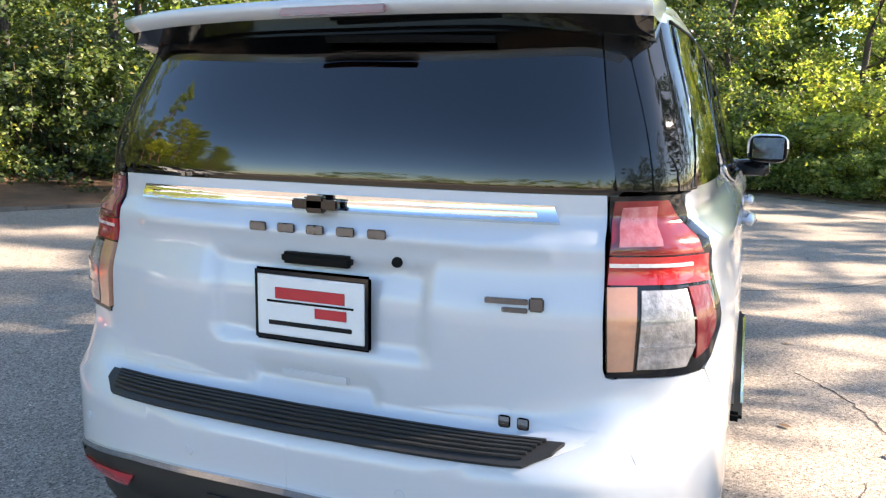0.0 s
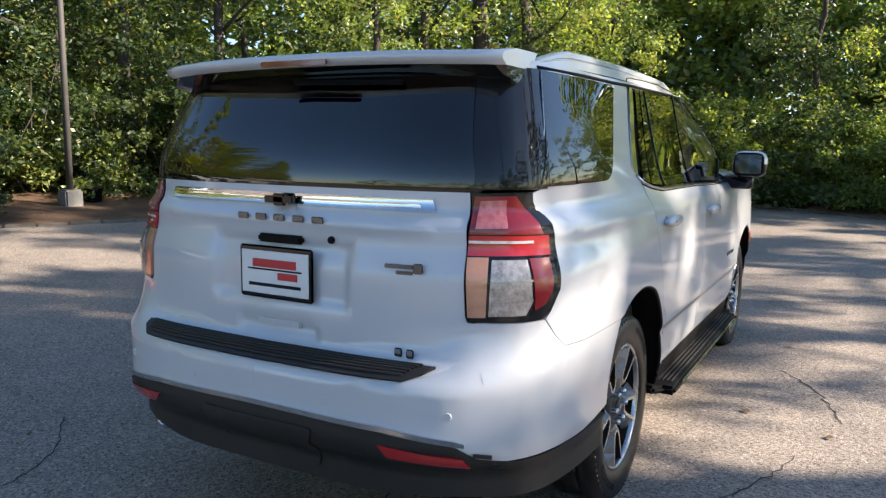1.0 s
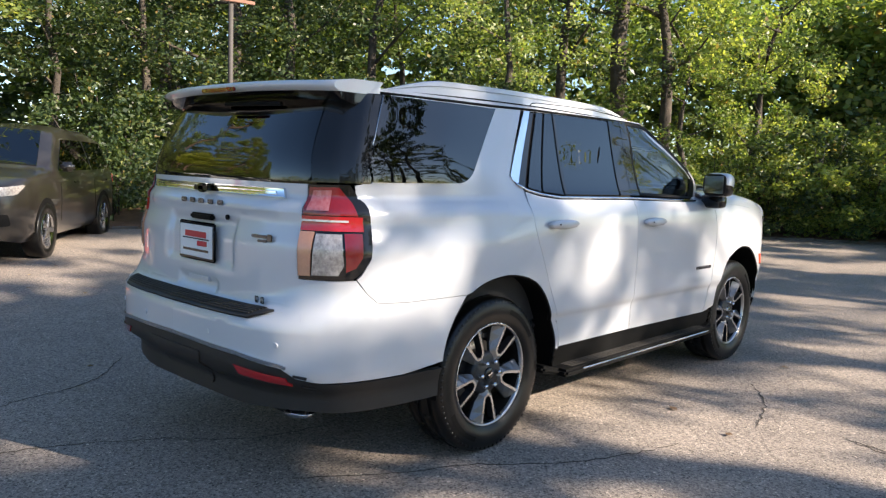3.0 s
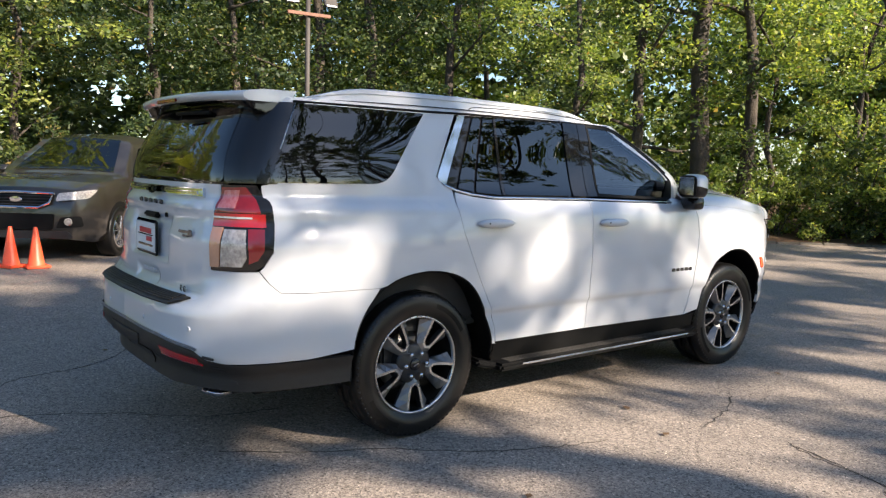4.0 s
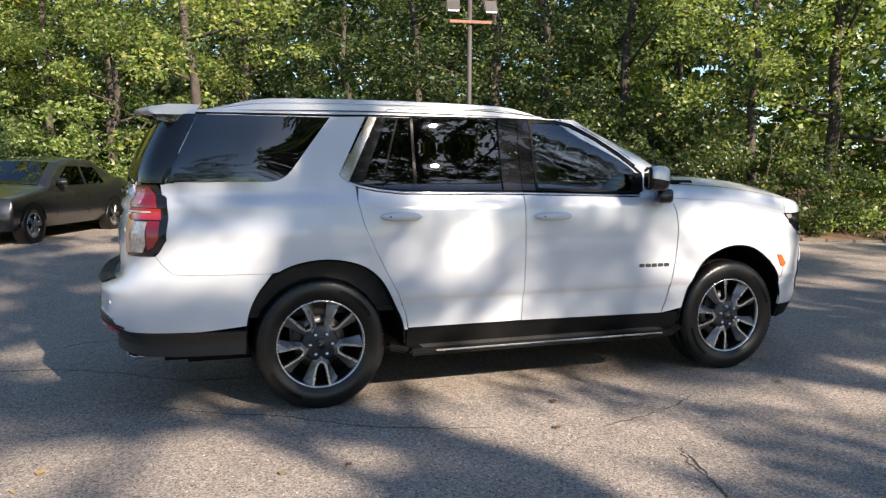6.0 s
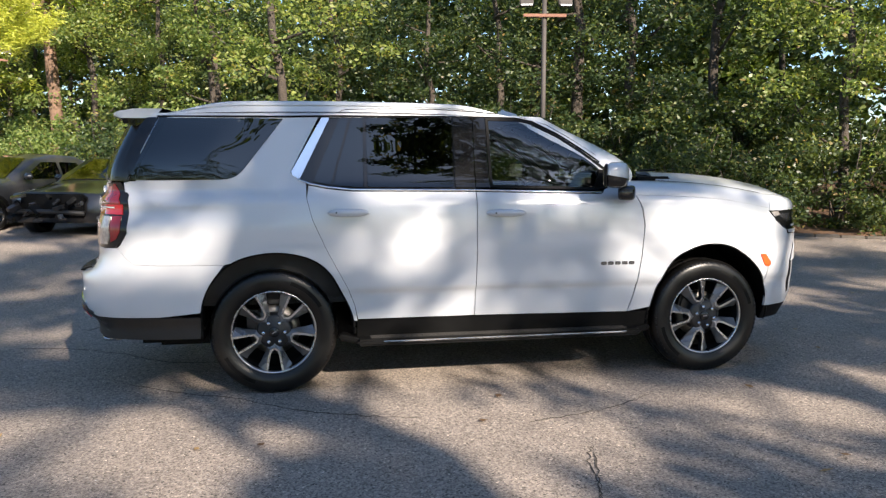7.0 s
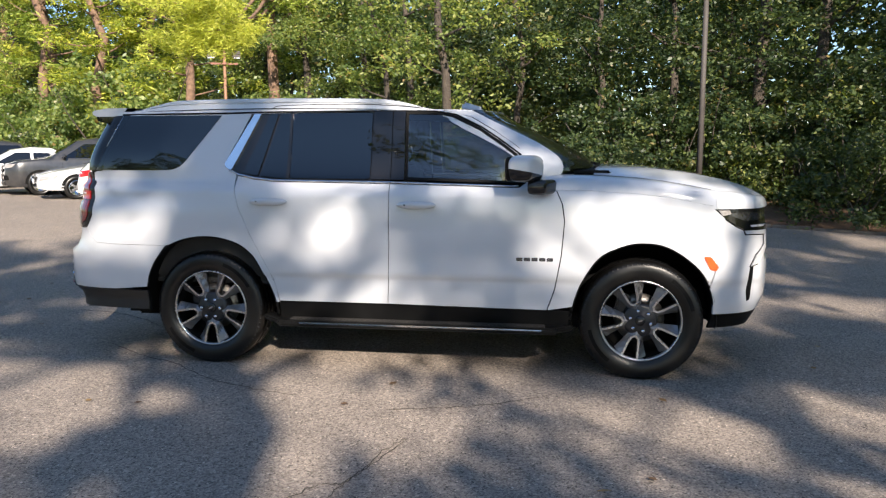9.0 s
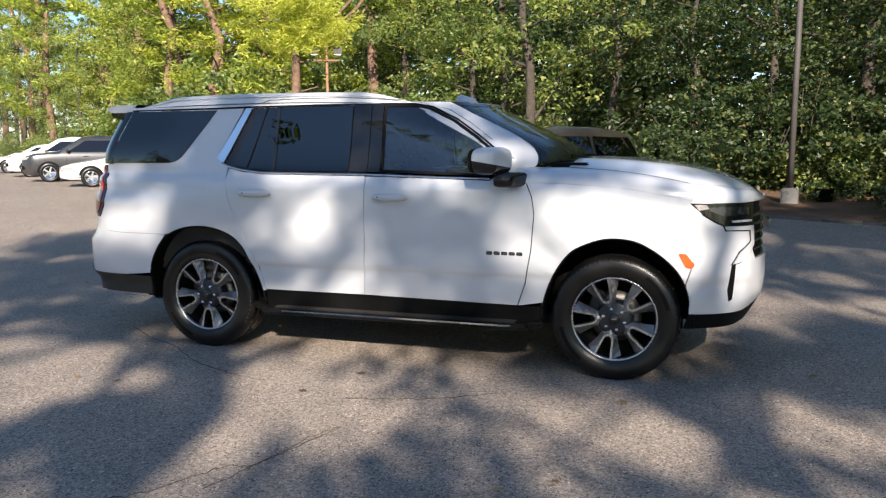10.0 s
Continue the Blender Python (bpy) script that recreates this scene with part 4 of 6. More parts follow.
def tailgate(body):
    gate = new("tailgate")
    gate.parent = body
    tagged(gate, "white closed tailgate with dark rear window")

    def skin(y, z):
        x, _, _ = tail(y, z)
        x += .020 * bump01(abs(y), -1, .33, .05) * bump01(z, .965, 1.225, .035)
        x += .020 * bump01(abs(y), -1, .19, .03) * bump01(z, .855, .925, .02)
        x -= .012 * bump01(abs(y), -1, .62, .06) * bump01(z, 1.235, 1.30, .03)
        return x, y, z
    half = [(0, .816), (.62, .816), (.70, .839), (.745, .886), (.760, .94), (.750, .978), (.728, .984), (.722, 1.0), (.702, 1.395), (0, 1.395)]
    half = half[1:-1]
    poly = [(-y, z) for y, z in half[::-1]] + half
    sheet("gate_panel", poly, skin, WHITE, gate, "white gate panel with recessed plate bay", gap=.003, step=.03)
    glass = rounded([(-.72, 1.405), (.72, 1.405), (.64, 1.775), (-.64, 1.775)], .04)
    sheet("rear_window", glass, tail, TINTED, gate, "dark tinted rear window", proud=.002, flange=.006)
    sheet("window_surround", inset_poly(glass, -.03), tail, GLOSS_BLACK, gate, proud=-.014, flange=.01)
    for s in (-1, 1):
        sheet("gate_pillar", [(s * .72, 1.402), (s * .815, 1.402), (s * .70, 1.80), (s * .64, 1.80)], tail, GLOSS_BLACK, gate, proud=.001, step=.05)
    # spoiler: a white wing over a black pod that hugs the glass
    bm = bmesh.new()
    rows = []
    for y in np.linspace(-.765, .765, 25):
        a = abs(y) / .765
        xr, z = -1.062 + .105 * a ** 3, 1.862 - .010 * a ** 2
        rows.append([bm.verts.new(v) for v in ((-.67, y, z + .012), (-.85, y, z + .010), (xr + .02, y, z - .006), (xr, y, z - .018), (xr + .004, y, z - .036), (xr + .035, y, z - .050), (-.945 + .03 * a, y, z - .082), (-.86 + .02 * a, y, z - .102), (-.72, y, z - .050))])
    for a, b in zip(rows, rows[1:]):
        for k in range(8):
            f = bm.faces.new((a[k], b[k], b[k + 1], a[k + 1]))
            f.material_index = 1 if k >= 5 else 0
    for r in (rows[0], rows[-1]):
        bm.faces.new(r[:6] + r[8:])
        bm.faces.new(r[5:]).material_index = 1
    bmesh.ops.recalc_face_normals(bm, faces=bm.faces)
    sp = part("spoiler", bm, WHITE, gate, "white roof spoiler with black underside", True)
    sp.data.materials.append(GLOSS_BLACK)
    for poly in sp.data.polygons:
        poly.use_smooth = abs(poly.normal.y) < .9
    part("brake_light", box((.012, .30, .020), (-1.066, 0, 1.822), .004), DARK_RED_LENS, sp, "high red brake light")
    part("wiper", tube([(-.985, .06, 1.762), (-.985, -.20, 1.758), (-.975, -.40, 1.752)], .010, 6), CLAD, gate, "black rear wiper")
    # bright bar, name bars, badge bars, plate, handle, camera
    bar = [(-.60, 1.322), (.60, 1.322), (.585, 1.368), (-.585, 1.368)]
    b = sheet("chrome_bar", bar, tail, CHROME, gate, "wide chrome bar", proud=.016, flange=.02, step=.06)
    sheet("bar_inlay", [(-.55, 1.336), (.55, 1.336), (.545, 1.354), (-.545, 1.354)], tail, CHROME, b, proud=.022, flange=.006, step=.06)
    bm = bmesh.new()
    add_box(bm, (.02, .13, .026), (-1.150, 0, 1.345), .004)
    add_box(bm, (.02, .05, .044), (-1.150, 0, 1.345), .004)
    part("gate_emblem", bm, GLOSS_BLACK, b, "black cross-shaped emblem")
    for k in range(5):
        y = .17 - k * .085
        part("name_bar", box((.006, .052, .024), (skin(y, 1.28)[0] - .003, y, 1.281), .003), BADGE, gate, "small dark metal bar")
    x = skin(-.50, 1.14)[0]
    bm = bmesh.new()
    add_box(bm, (.008, .10, .014), (x - .004, -.50, 1.150), .002, (0, 0, 8))
    add_box(bm, (.008, .06, .012), (x - .002, -.52, 1.130), .002, (0, 0, 8))
    add_box(bm, (.008, .035, .034), (x + .002, -.57, 1.146), .008, (0, 0, 8))
    part("engine_badge", bm, BADGE, gate, "small dark badge")
    x = skin(-.52, .845)[0]
    for y in (-.51, -.555):
        part("trim_bar", box((.006, .029, .030), (x - .003, y, .868), .003), CHROME, gate, "small chrome mark")
    x = skin(0, 1.09)[0]
    pl = part("dealer_plate", box((.012, .335, .19), (x - .020, 0, 1.085), .006), GLOSS_BLACK, gate, "white dealer plate in a black frame")
    part("plate_face", box((.004, .308, .158), (x - .0275, 0, 1.085), .002), PLATE_WHITE, pl)
    part("plate_print", box((.002, .20, .030), (x - .0305, .0, 1.118), .001), PLATE_RED, pl, "red band of print")
    part("plate_print", box((.002, .09, .026), (x - .0305, -.06, 1.075), .001), PLATE_RED, pl, "red print bar")
    part("plate_print", box((.002, .24, .012), (x - .0305, 0, 1.040), .001), GLOSS_BLACK, pl, "dark print bar")
    part("plate_print", box((.002, .25, .006), (x - .0305, 0, 1.096), .001), GLOSS_BLACK, pl, "dark rule")
    bm = bmesh.new()
    add_box(bm, (.03, .20, .030), (skin(0, 1.215)[0] - .004, 0, 1.205), .008)
    part("plate_lamp_housing", bm, CLAD, gate, "black camera and lamp housing")
    part("gate_lock", lathe([(0, -.006), (.012, -.005), (.014, .004)], 16), CLAD, gate).matrix_basis = pose(skin(-.22, 1.22)[0] - .002, -.22, 1.215, 0, 0, -90)
    part("gate_handle", box((.014, .20, .030), (skin(0, .89)[0] - .006, 0, .905), .006), WHITE, gate, "white pull handle in its recess")
    # step pad on the bumper's shelf

    def shelf(y, t):
        x0, x1 = tail(y, .835)[0] + .004, tail(y, .797)[0] - .006
        z0, z1 = .836, .803
        return x0 + (x1 - x0) * t, y, z0 + (z1 - z0) * t * t
    padp = [(-.655, .12), (.655, .12), (.635, .6), (.58, .98), (-.58, .98), (-.635, .6)]
    pad = sheet("step_pad", padp, shelf, CLAD_GREY, body, "ribbed black plastic step pad on the bumper", proud=.008, flange=.01, step=.06, centre=(-.9, 0, 0))
    for k in range(6):
        t = .16 + k * .13
        w = .625 - .06 * t
        part("pad_rib", tube([Vector(shelf(y, t)) + Vector((-.004, 0, .011)) for y in np.linspace(-w, w, 13)], .0045, 5), CLAD_GREY, pad)
    for y in (-.30, .30, -.72, .72):
        p = Vector(tail(y, .70))
        ob = part("parking_sensor", lathe([(0, -.004), (.011, -.004), (.013, .002)], 16), WHITE, body, "round parking sensor")
        ob.matrix_basis = pose(*p, 0, 0, -90 - y * 25)
    sheet("tow_cover", rounded([(-.21, .42), (.21, .42), (.25, .60), (-.25, .60)], .02), tail, CLAD_GREY, body, "tow hitch cover panel", proud=.012, flange=.012)


def cabin(car):
    bm = bmesh.new()
    add_box(bm, (3.6, 1.7, .04), (.75, 0, .60), .01)
    add_box(bm, (.05, 1.6, .6), (2.62, 0, .92), .01)
    for s in (-1, 1):
        add_box(bm, (3.3, .05, .66), (.75, s * .83, .95), .02)
        add_box(bm, (.9, .10, .60), (-.55, s * .78, .95), .04)
    part("cabin_tub", bm, FABRIC, car, "dark cabin floor and door linings")
    ceil = [(x, y * .93) for x, y in ((-.80, -.70), (1.70, -.68), (1.85, -.4), (1.85, .4), (1.70, .68), (-.80, .70))]
    sheet("headliner", ceil, lambda x, y: (x, y, roof_z(x, y) - .05), HEADLINER, car, "pale fabric headliner", step=.2, centre=(.4, 0, 3))
    dash = part("dashboard", box((.42, 1.56, .30), (2.42, 0, 1.18), .09, (0, 8, 0), 4), FABRIC, car, "dark dashboard", True)
    w = part("steering_wheel", ring_torus(.19, .016), GLOSS_BLACK, car, "black steering wheel", True)
    w.matrix_basis = pose(2.10, .40, 1.20, 0, 68, 0)
    for x, ys, wide, fabric in ((1.50, (-.42, .42), .52, TAN), (.55, (-.42, .42), .54, TAN), (-.32, (-.36, .42), .62, FABRIC)):
        for y in ys:
            seat = new("seat")
            seat.parent = car
            tagged(seat, "car seat with tall backrest")
            part("cushion", box((.50, wide, .16), (x + .10, y, .84), .06, (0, -6, 0), 3), fabric, seat, "", True)
            part("backrest", box((.16, wide, .62), (x - .20, y, 1.12), .06, (0, -14, 0), 3), fabric, seat, "", True)
            part("headrest", box((.11, .27, .20), (x - .31, y, 1.53), .05, (0, -10, 0), 3), TAN, seat, "tan padded headrest", True)
            part("headrest_post", tube([(x - .29, y, 1.38), (x - .30, y, 1.46)], .02, 8), GLOSS_BLACK, seat)


def ring_torus(r, t, seg=28):
    return lathe([(r + t * math.cos(k * math.tau / 8), t * math.sin(k * math.tau / 8)) for k in range(8)], seg, "Z", True)


def cargo():
    """The luggage floor's mat and the slack net strung across it."""
    mat = thing("cargo_mat", "tan ribbed tray mat lying on the luggage floor", "mat")
    part("tray", box((.42, 1.20, .02), (-.80, -.05, .632), .008), TAN, mat)
    for k in range(9):
        part("rib", box((.38, .012, .008), (-.80, -.60 + k * .14, .646), .003), TAN, mat)
    fold = thing("load_cover", "black load cover folded flat on the luggage floor", "cover")
    part("cloth", box((.24, .95, .05), (-.86, 0, .675), .02, (0, 3, 4), 3), FABRIC, fold, "", True)
    net = thing("cargo_net", "slack black mesh cargo net across the luggage space", "net")

    def hang(u, v):
        # u across, v from the top cord down to the floor
        y = (u - .5) * 1.42 * (1 - .12 * v)
        sag = .10 * (1 - (2 * u - 1) ** 2)
        return Vector((-.93 - .05 * math.sin(v * 3.0), y, .98 - sag * (1 - v) - v * .30))
    part("cord", tube([hang(k / 20, 0) for k in range(21)], .005, 5), FABRIC, net, "elastic top cord")
    bm = bmesh.new()
    for slope in (1, -1):
        for k in range(-6, 33):
            pts = [(k / 32 + slope * v * .2, v) for v in np.linspace(0, 1, 6)]
            pts = [hang(u, v) for u, v in pts if 0 <= u <= 1]
            if len(pts) > 1:
                add_tube(bm, pts, .0022, 3, False)
    part("mesh", bm, FABRIC, net)
    for s in (0, 1):
        part("hook", box((.02, .03, .04), hang(s, 0), .006), GLOSS_BLACK, net)


PLATE_WHITE = surface("white_plate", (0.70, 0.70, 0.70), (0.78, 0.78, 0.78), 0.4)
PLATE_RED = surface("red_print", (0.45, 0.02, 0.03), (0.55, 0.03, 0.04), 0.4)
sport_utility()
cargo()


# ---- ground ----
EDGE = [(-75, 58), (-45, 39), (-28, 28.5), (-16, 20.5), (-9, 15.5), (-4.5, 13.2), (0, 11.0), (2.6, 9.7), (5.2, 8.6), (8.5, 6.9), (11, 5.8), (14.2, 4.6), (17.2, 2.8), (18, .6), (16.4, -1.6), (14.8, -4), (14.6, -9), (17, -16), (28, -27)]


def lie(x, y):
    """How high the lot lies: level round the car, rising gently towards the wood."""
    t = min(max((y - 2.5) / 7.0, 0), 1)
    return .22 * t * t * (3 - 2 * t)


def edge_line(per=6):
    return catmull(EDGE, per)


LINE = edge_line()
bm = bmesh.new()
vs = [bm.verts.new((x, y, 0)) for x, y in [(-400, -400), (400, -400), (400, 400), (-400, 400)]]
bm.faces.new(vs)
bmesh.ops.translate(bm, verts=bm.verts, vec=(0, 0, -.03))
tagged(part("ground", bm, LITTER), "brown earth round the car park", "ground", kind="structure")
bm = bmesh.new()
f = bm.faces.new([bm.verts.new((x, y, 0)) for x, y in [(28, -70), (-75, -70)] + [tuple(p) for p in LINE]])
bmesh.ops.triangulate(bm, faces=[f])
for y in np.arange(2.5, 10.0, .5):
    bmesh.ops.bisect_plane(bm, geom=bm.verts[:] + bm.edges[:] + bm.faces[:], plane_co=(0, y, 0), plane_no=(0, 1, 0))
for v in bm.verts:
    v.co.z = lie(v.co.x, v.co.y)
part("asphalt", bm, ASPHALT, smooth=True)
tagged(bpy.data.objects["asphalt"], "worn grey asphalt car park, cracked, with pale stones showing", "road", kind="structure")
# the bank under the woods
bm = bmesh.new()
rows = []
for i, p in enumerate(LINE):
    d = LINE[min(i + 1, len(LINE) - 1)] - LINE[max(i - 1, 0)]
    n = np.array((-d[1], d[0])) / np.linalg.norm(d)
    row = []
    for off, z in ((.13, -.03), (.14, .035), (.6, .07), (1.4, .12), (3, .22), (6, .45), (12, .7), (45, 1.1)):
        q = p + n * off
        row.append(bm.verts.new((q[0], q[1], lie(*p) + z + .06 * noise.noise((q[0], q[1], 0)) * (off > .3))))
    rows.append(row)
for a, b in zip(rows, rows[1:]):
    for k in range(len(a) - 1):
        bm.faces.new((a[k], b[k], b[k + 1], a[k + 1]))
bmesh.ops.recalc_face_normals(bm, faces=bm.faces)
tagged(part("wood_floor", bm, LITTER, smooth=True), "bank of fallen leaves under the trees", "ground", kind="structure")


# ---- trees ----
def leaf_mesh(name, at, length, width, rng, material, up=0.35):
    """Many folded leaves, one small pointed quad each, round the points given."""
    n = len(at)
    d = rng.normal(size=(n, 3))
    d[:, 2] = d[:, 2] * 0.55 - 0.1
    d /= np.linalg.norm(d, axis=1)[:, None]
    k = rng.normal(size=(n, 3)) + np.array((0, 0, up))
    s = np.cross(d, k)
    s /= np.linalg.norm(s, axis=1)[:, None] + 1e-9
    nrm = np.cross(s, d)
    ln = length * rng.uniform(.6, 1.35, (n, 1))
    wd = width * rng.uniform(.6, 1.35, (n, 1))
    v = np.empty((n, 4, 3))
    v[:, 0] = at
    v[:, 1] = at + d * ln * .45 + s * wd * .5 + nrm * wd * .15
    v[:, 2] = at + d * ln
    v[:, 3] = at + d * ln * .45 - s * wd * .5 + nrm * wd * .15
    me = bpy.data.meshes.new(name)
    me.vertices.add(4 * n)
    me.vertices.foreach_set("co", v.reshape(-1).astype(np.float32))
    me.loops.add(4 * n)
    me.loops.foreach_set("vertex_index", np.arange(4 * n, dtype=np.int32))
    me.polygons.add(n)
    me.polygons.foreach_set("loop_start", np.arange(0, 4 * n, 4, dtype=np.int32))
    me.update(calc_edges=True)
    me.materials.append(material)
    return me


def clumps(rng, centres, radii, per):
    out = []
    for c, r in zip(centres, radii):
        g = rng.normal(size=(per, 3))
        g /= np.linalg.norm(g, axis=1)[:, None] + 1e-9
        g *= rng.uniform(.25, 1.0, (per, 1)) ** .6
        out.append(np.asarray(c) + g * np.asarray(r))
    return np.concatenate(out)


def limb_path(rng, start, out, rise, n=5, wander=.12):
    p = [np.array(start, float)]
    d = np.array((math.cos(out[0]), math.sin(out[0]), rise))
    d /= np.linalg.norm(d)
    for k in range(n):
        d = d + rng.normal(size=3) * wander + np.array((0, 0, .05))
        d /= np.linalg.norm(d)
        p.append(p[-1] + d * out[1] / n)
    return p


def broadleaf(seed, height, spread, low, leaves, leaf, material, thick=.14, per=120, label="", category="tree", lean=.05, name="tree"):
    """A tapered trunk with limbs and a ragged crown of single leaves."""
    rng = np.random.default_rng(seed)
    t = thing(name, label, category, "trees of the wood")
    path = [np.array((0, 0, -.2))]
    for k in range(9):
        path.append(np.array((0, 0, height * (k + 1) / 10)) + np.array((*rng.normal(size=2) * lean * (k + 1) * .5, 0)))
    rad = [thick * (1.25 if k == 0 else 1 - .085 * k) for k in range(10)]
    part("trunk", tube([tuple(p) for p in path], rad, 9), BARK, t, "", True)
    centres, radii = [], []
    n_limb = 8
    for k in range(n_limb):
        z = low + (height * .85 - low) * (k + rng.uniform(0, .8)) / n_limb
        i = min(int(z / height * 10) + 1, 9)
        a = k * 2.4 + rng.uniform(-.5, .5)
        ln = spread * rng.uniform(.55, 1.0) * (1 - .45 * (z - low) / (height - low + .01))
        p = limb_path(rng, (path[i][0], path[i][1], z), (a, ln), rng.uniform(.05, .6))
        part("limb", tube([tuple(q) for q in p], [thick * .33 * (1 - .17 * j) for j in range(len(p))], 6), BARK, t, "", True)
        for j in (2, 3, 4, 5):
            centres.append(p[j] + rng.normal(size=3) * .25)
            radii.append(np.array((1, 1, .62)) * rng.uniform(.35, .75) * spread / 2.6)
    count = max(1, leaves // per)
    while len(centres) < count:
        a, r = rng.uniform(0, math.tau), spread * rng.uniform(.25, 1) ** .6
        z = low + (height - low) * rng.beta(1.3, 1.5)
        taper = math.sqrt(max(.15, 1 - abs((z - low) / (height - low) - .42) ** 2 * 2.2))
        centres.append(np.array((math.cos(a) * r * taper, math.sin(a) * r * taper, z)))
        radii.append(np.array((1, 1, .6)) * rng.uniform(.3, .7) * spread / 2.6)
    at = clumps(rng, centres[:count], radii[:count], per)
    ob = new("crown", leaf_mesh("crown", at, leaf, leaf * .55, rng, material))
    ob.parent = t
    return t


def shrub(seed, height, spread, leaves, leaf, material, label):
    """A bush of stems and leaves from the ground up."""
    rng = np.random.default_rng(seed)
    t = thing("shrub", label, "shrub", "shrubs at the wood's edge")
    centres, radii = [], []
    for k in range(7):
        p = limb_path(rng, (rng.normal() * .12, rng.normal() * .12, -.1), (rng.uniform(0, math.tau), height * rng.uniform(.6, 1.0)), rng.uniform(.9, 2.5))
        part("stem", tube([tuple(q) for q in p], [.022 * (1 - .15 * j) for j in range(len(p))], 5), BARK, t, "", True)
    for k in range(leaves // 90):
        a, r = rng.uniform(0, math.tau), spread * rng.uniform(0, 1) ** .55
        z = height * rng.uniform(.04, 1) * (1 - .45 * (r / spread) ** 2)
        centres.append((math.cos(a) * r, math.sin(a) * r, z))
        radii.append(np.array((1, 1, .7)) * rng.uniform(.16, .38))
    ob = new("foliage", leaf_mesh("foliage", clumps(rng, centres, radii, 90), leaf, leaf * .6, rng, material))
    ob.parent = t
    return t


def pine(seed, height, low, boughs, label, spread=3.2, per=330, needle=.26, hanging=()):
    """A tall straight trunk with tufted boughs."""
    rng = np.random.default_rng(seed)
    t = thing("pine_tree", label, "tree", "pines round the car park")
    path = [(rng.normal() * .06 * k, rng.normal() * .06 * k, height * k / 8 - .2) for k in range(9)]
    part("trunk", tube(path, [.23 * (1 - .09 * k) for k in range(9)], 10), PINE_BARK, t, "", True)
    centres, radii, sprays, reach = [], [], [], []
    for k in range(boughs):
        z = low + (height - low) * (k / boughs) ** .9
        a = k * 2.4 + rng.uniform(-.4, .4)
        ln = spread * rng.uniform(.6, 1.1) * (1 - .7 * (z - low) / (height - low))
        p = limb_path(rng, (0, 0, z), (a, ln), rng.uniform(-.05, .35), 5, .1)
        part("bough", tube([tuple(q) for q in p], [.05 * (1 - .16 * j) for j in range(len(p))], 5), PINE_BARK, t, "", True)
        for j in (3, 4, 5):
            centres.append(p[j] + rng.normal(size=3) * .15)
            radii.append(np.array((.62, .62, .26)) * rng.uniform(.7, 1.3))
            centres.append(p[j] + np.array((math.sin(a), -math.cos(a), .1)) * rng.uniform(-.7, .7))
            radii.append(np.array((.5, .5, .22)) * rng.uniform(.7, 1.2))
    for a, z, ln, drop in hanging:
        p = limb_path(rng, (0, 0, z), (a, ln), drop, 9, .05)
        part("bough", tube([tuple(q) for q in p], [.075 * (1 - .09 * j) for j in range(len(p))], 6), PINE_BARK, t, "", True)
        for j in range(7, 10):
            for side in np.linspace(-.9, .9, 22):
                sprays.append(p[j] + np.array((math.sin(a), -math.cos(a), 0)) * side + rng.normal(size=3) * (.25, .25, .26))
                reach.append(np.array((.30, .30, .24)) * rng.uniform(.6, 1.2))
    ob = new("needles", leaf_mesh("needles", clumps(rng, centres, radii, per // 6), needle, .068, rng, NEEDLES, .8))
    ob.parent = t
    if sprays:
        # hanging sprays get the needle colour with sunlight painted in
        ob = new("hanging_needles", leaf_mesh("hanging_needles", clumps(rng, sprays, reach, 90), .17, .026, rng, SUNLIT_TONE_NEEDLES, .1))
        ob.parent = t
        tagged(ob, "fine yellow needles with full sun put into their colour")
    return t


def along(dist, off):
    """A place at a distance along the lot's edge, off metres into the wood."""
    seg = np.linalg.norm(np.diff(LINE, axis=0), axis=1)
    cum = np.concatenate([[0], np.cumsum(seg)])
    i = int(np.clip(np.searchsorted(cum, dist) - 1, 0, len(seg) - 1))
    d = (LINE[i + 1] - LINE[i]) / seg[i]
    p = LINE[i] + d * (dist - cum[i])
    return p[0] - d[1] * off, p[1] + d[0] * off


def bank_z(off):
    return float(np.interp(off, [.14, .6, 1.4, 3, 6, 12, 45], [.035, .07, .12, .22, .45, .7, 1.1])) - .06


rng0 = np.random.default_rng(7)
LENGTH = float(np.sum(np.linalg.norm(np.diff(LINE, axis=0), axis=1)))
GREEN, YELLOW = "broadleaf tree with dense dark green foliage", "young tree with sunlit yellow-green foliage"
KINDS = [
    broadleaf(11, 11, 2.7, 1.2, 8600, .118, LEAF_DEEP, .15, label=GREEN),
    broadleaf(12, 9.5, 2.4, .9, 8600, .110, LEAF_DEEP, .11, label=GREEN),
    broadleaf(13, 12.5, 3.0, 2.2, 8600, .122, LEAF_DEEP, .19, label=GREEN),
    broadleaf(14, 8.5, 2.3, .8, 8600, .110, LEAF_GOLD, .10, label=YELLOW),
    broadleaf(15, 10, 2.6, 1.4, 8600, .115, LEAF_GOLD, .13, label=YELLOW),
]
STOUT = broadleaf(16, 12, 3.0, 3.4, 8600, .13, LEAF_GOLD, .19, label="stout tree with yellow-green leaves, sunlit")
BUSHES = [
    shrub(21, 2.0, 1.3, 4700, .092, LEAF_DEEP, "leafy dark green shrub at the wood's edge"),
    shrub(22, 2.7, 1.4, 5300, .098, LEAF_DEEP, "tall dark green shrub at the wood's edge"),
    shrub(23, 1.5, 1.2, 4200, .088, LEAF_GOLD, "low yellow-green shrub at the wood's edge"),
    shrub(24, 2.4, 1.5, 5000, .096, LEAF_GOLD, "sunlit yellow-green shrub hung with vines"),
]
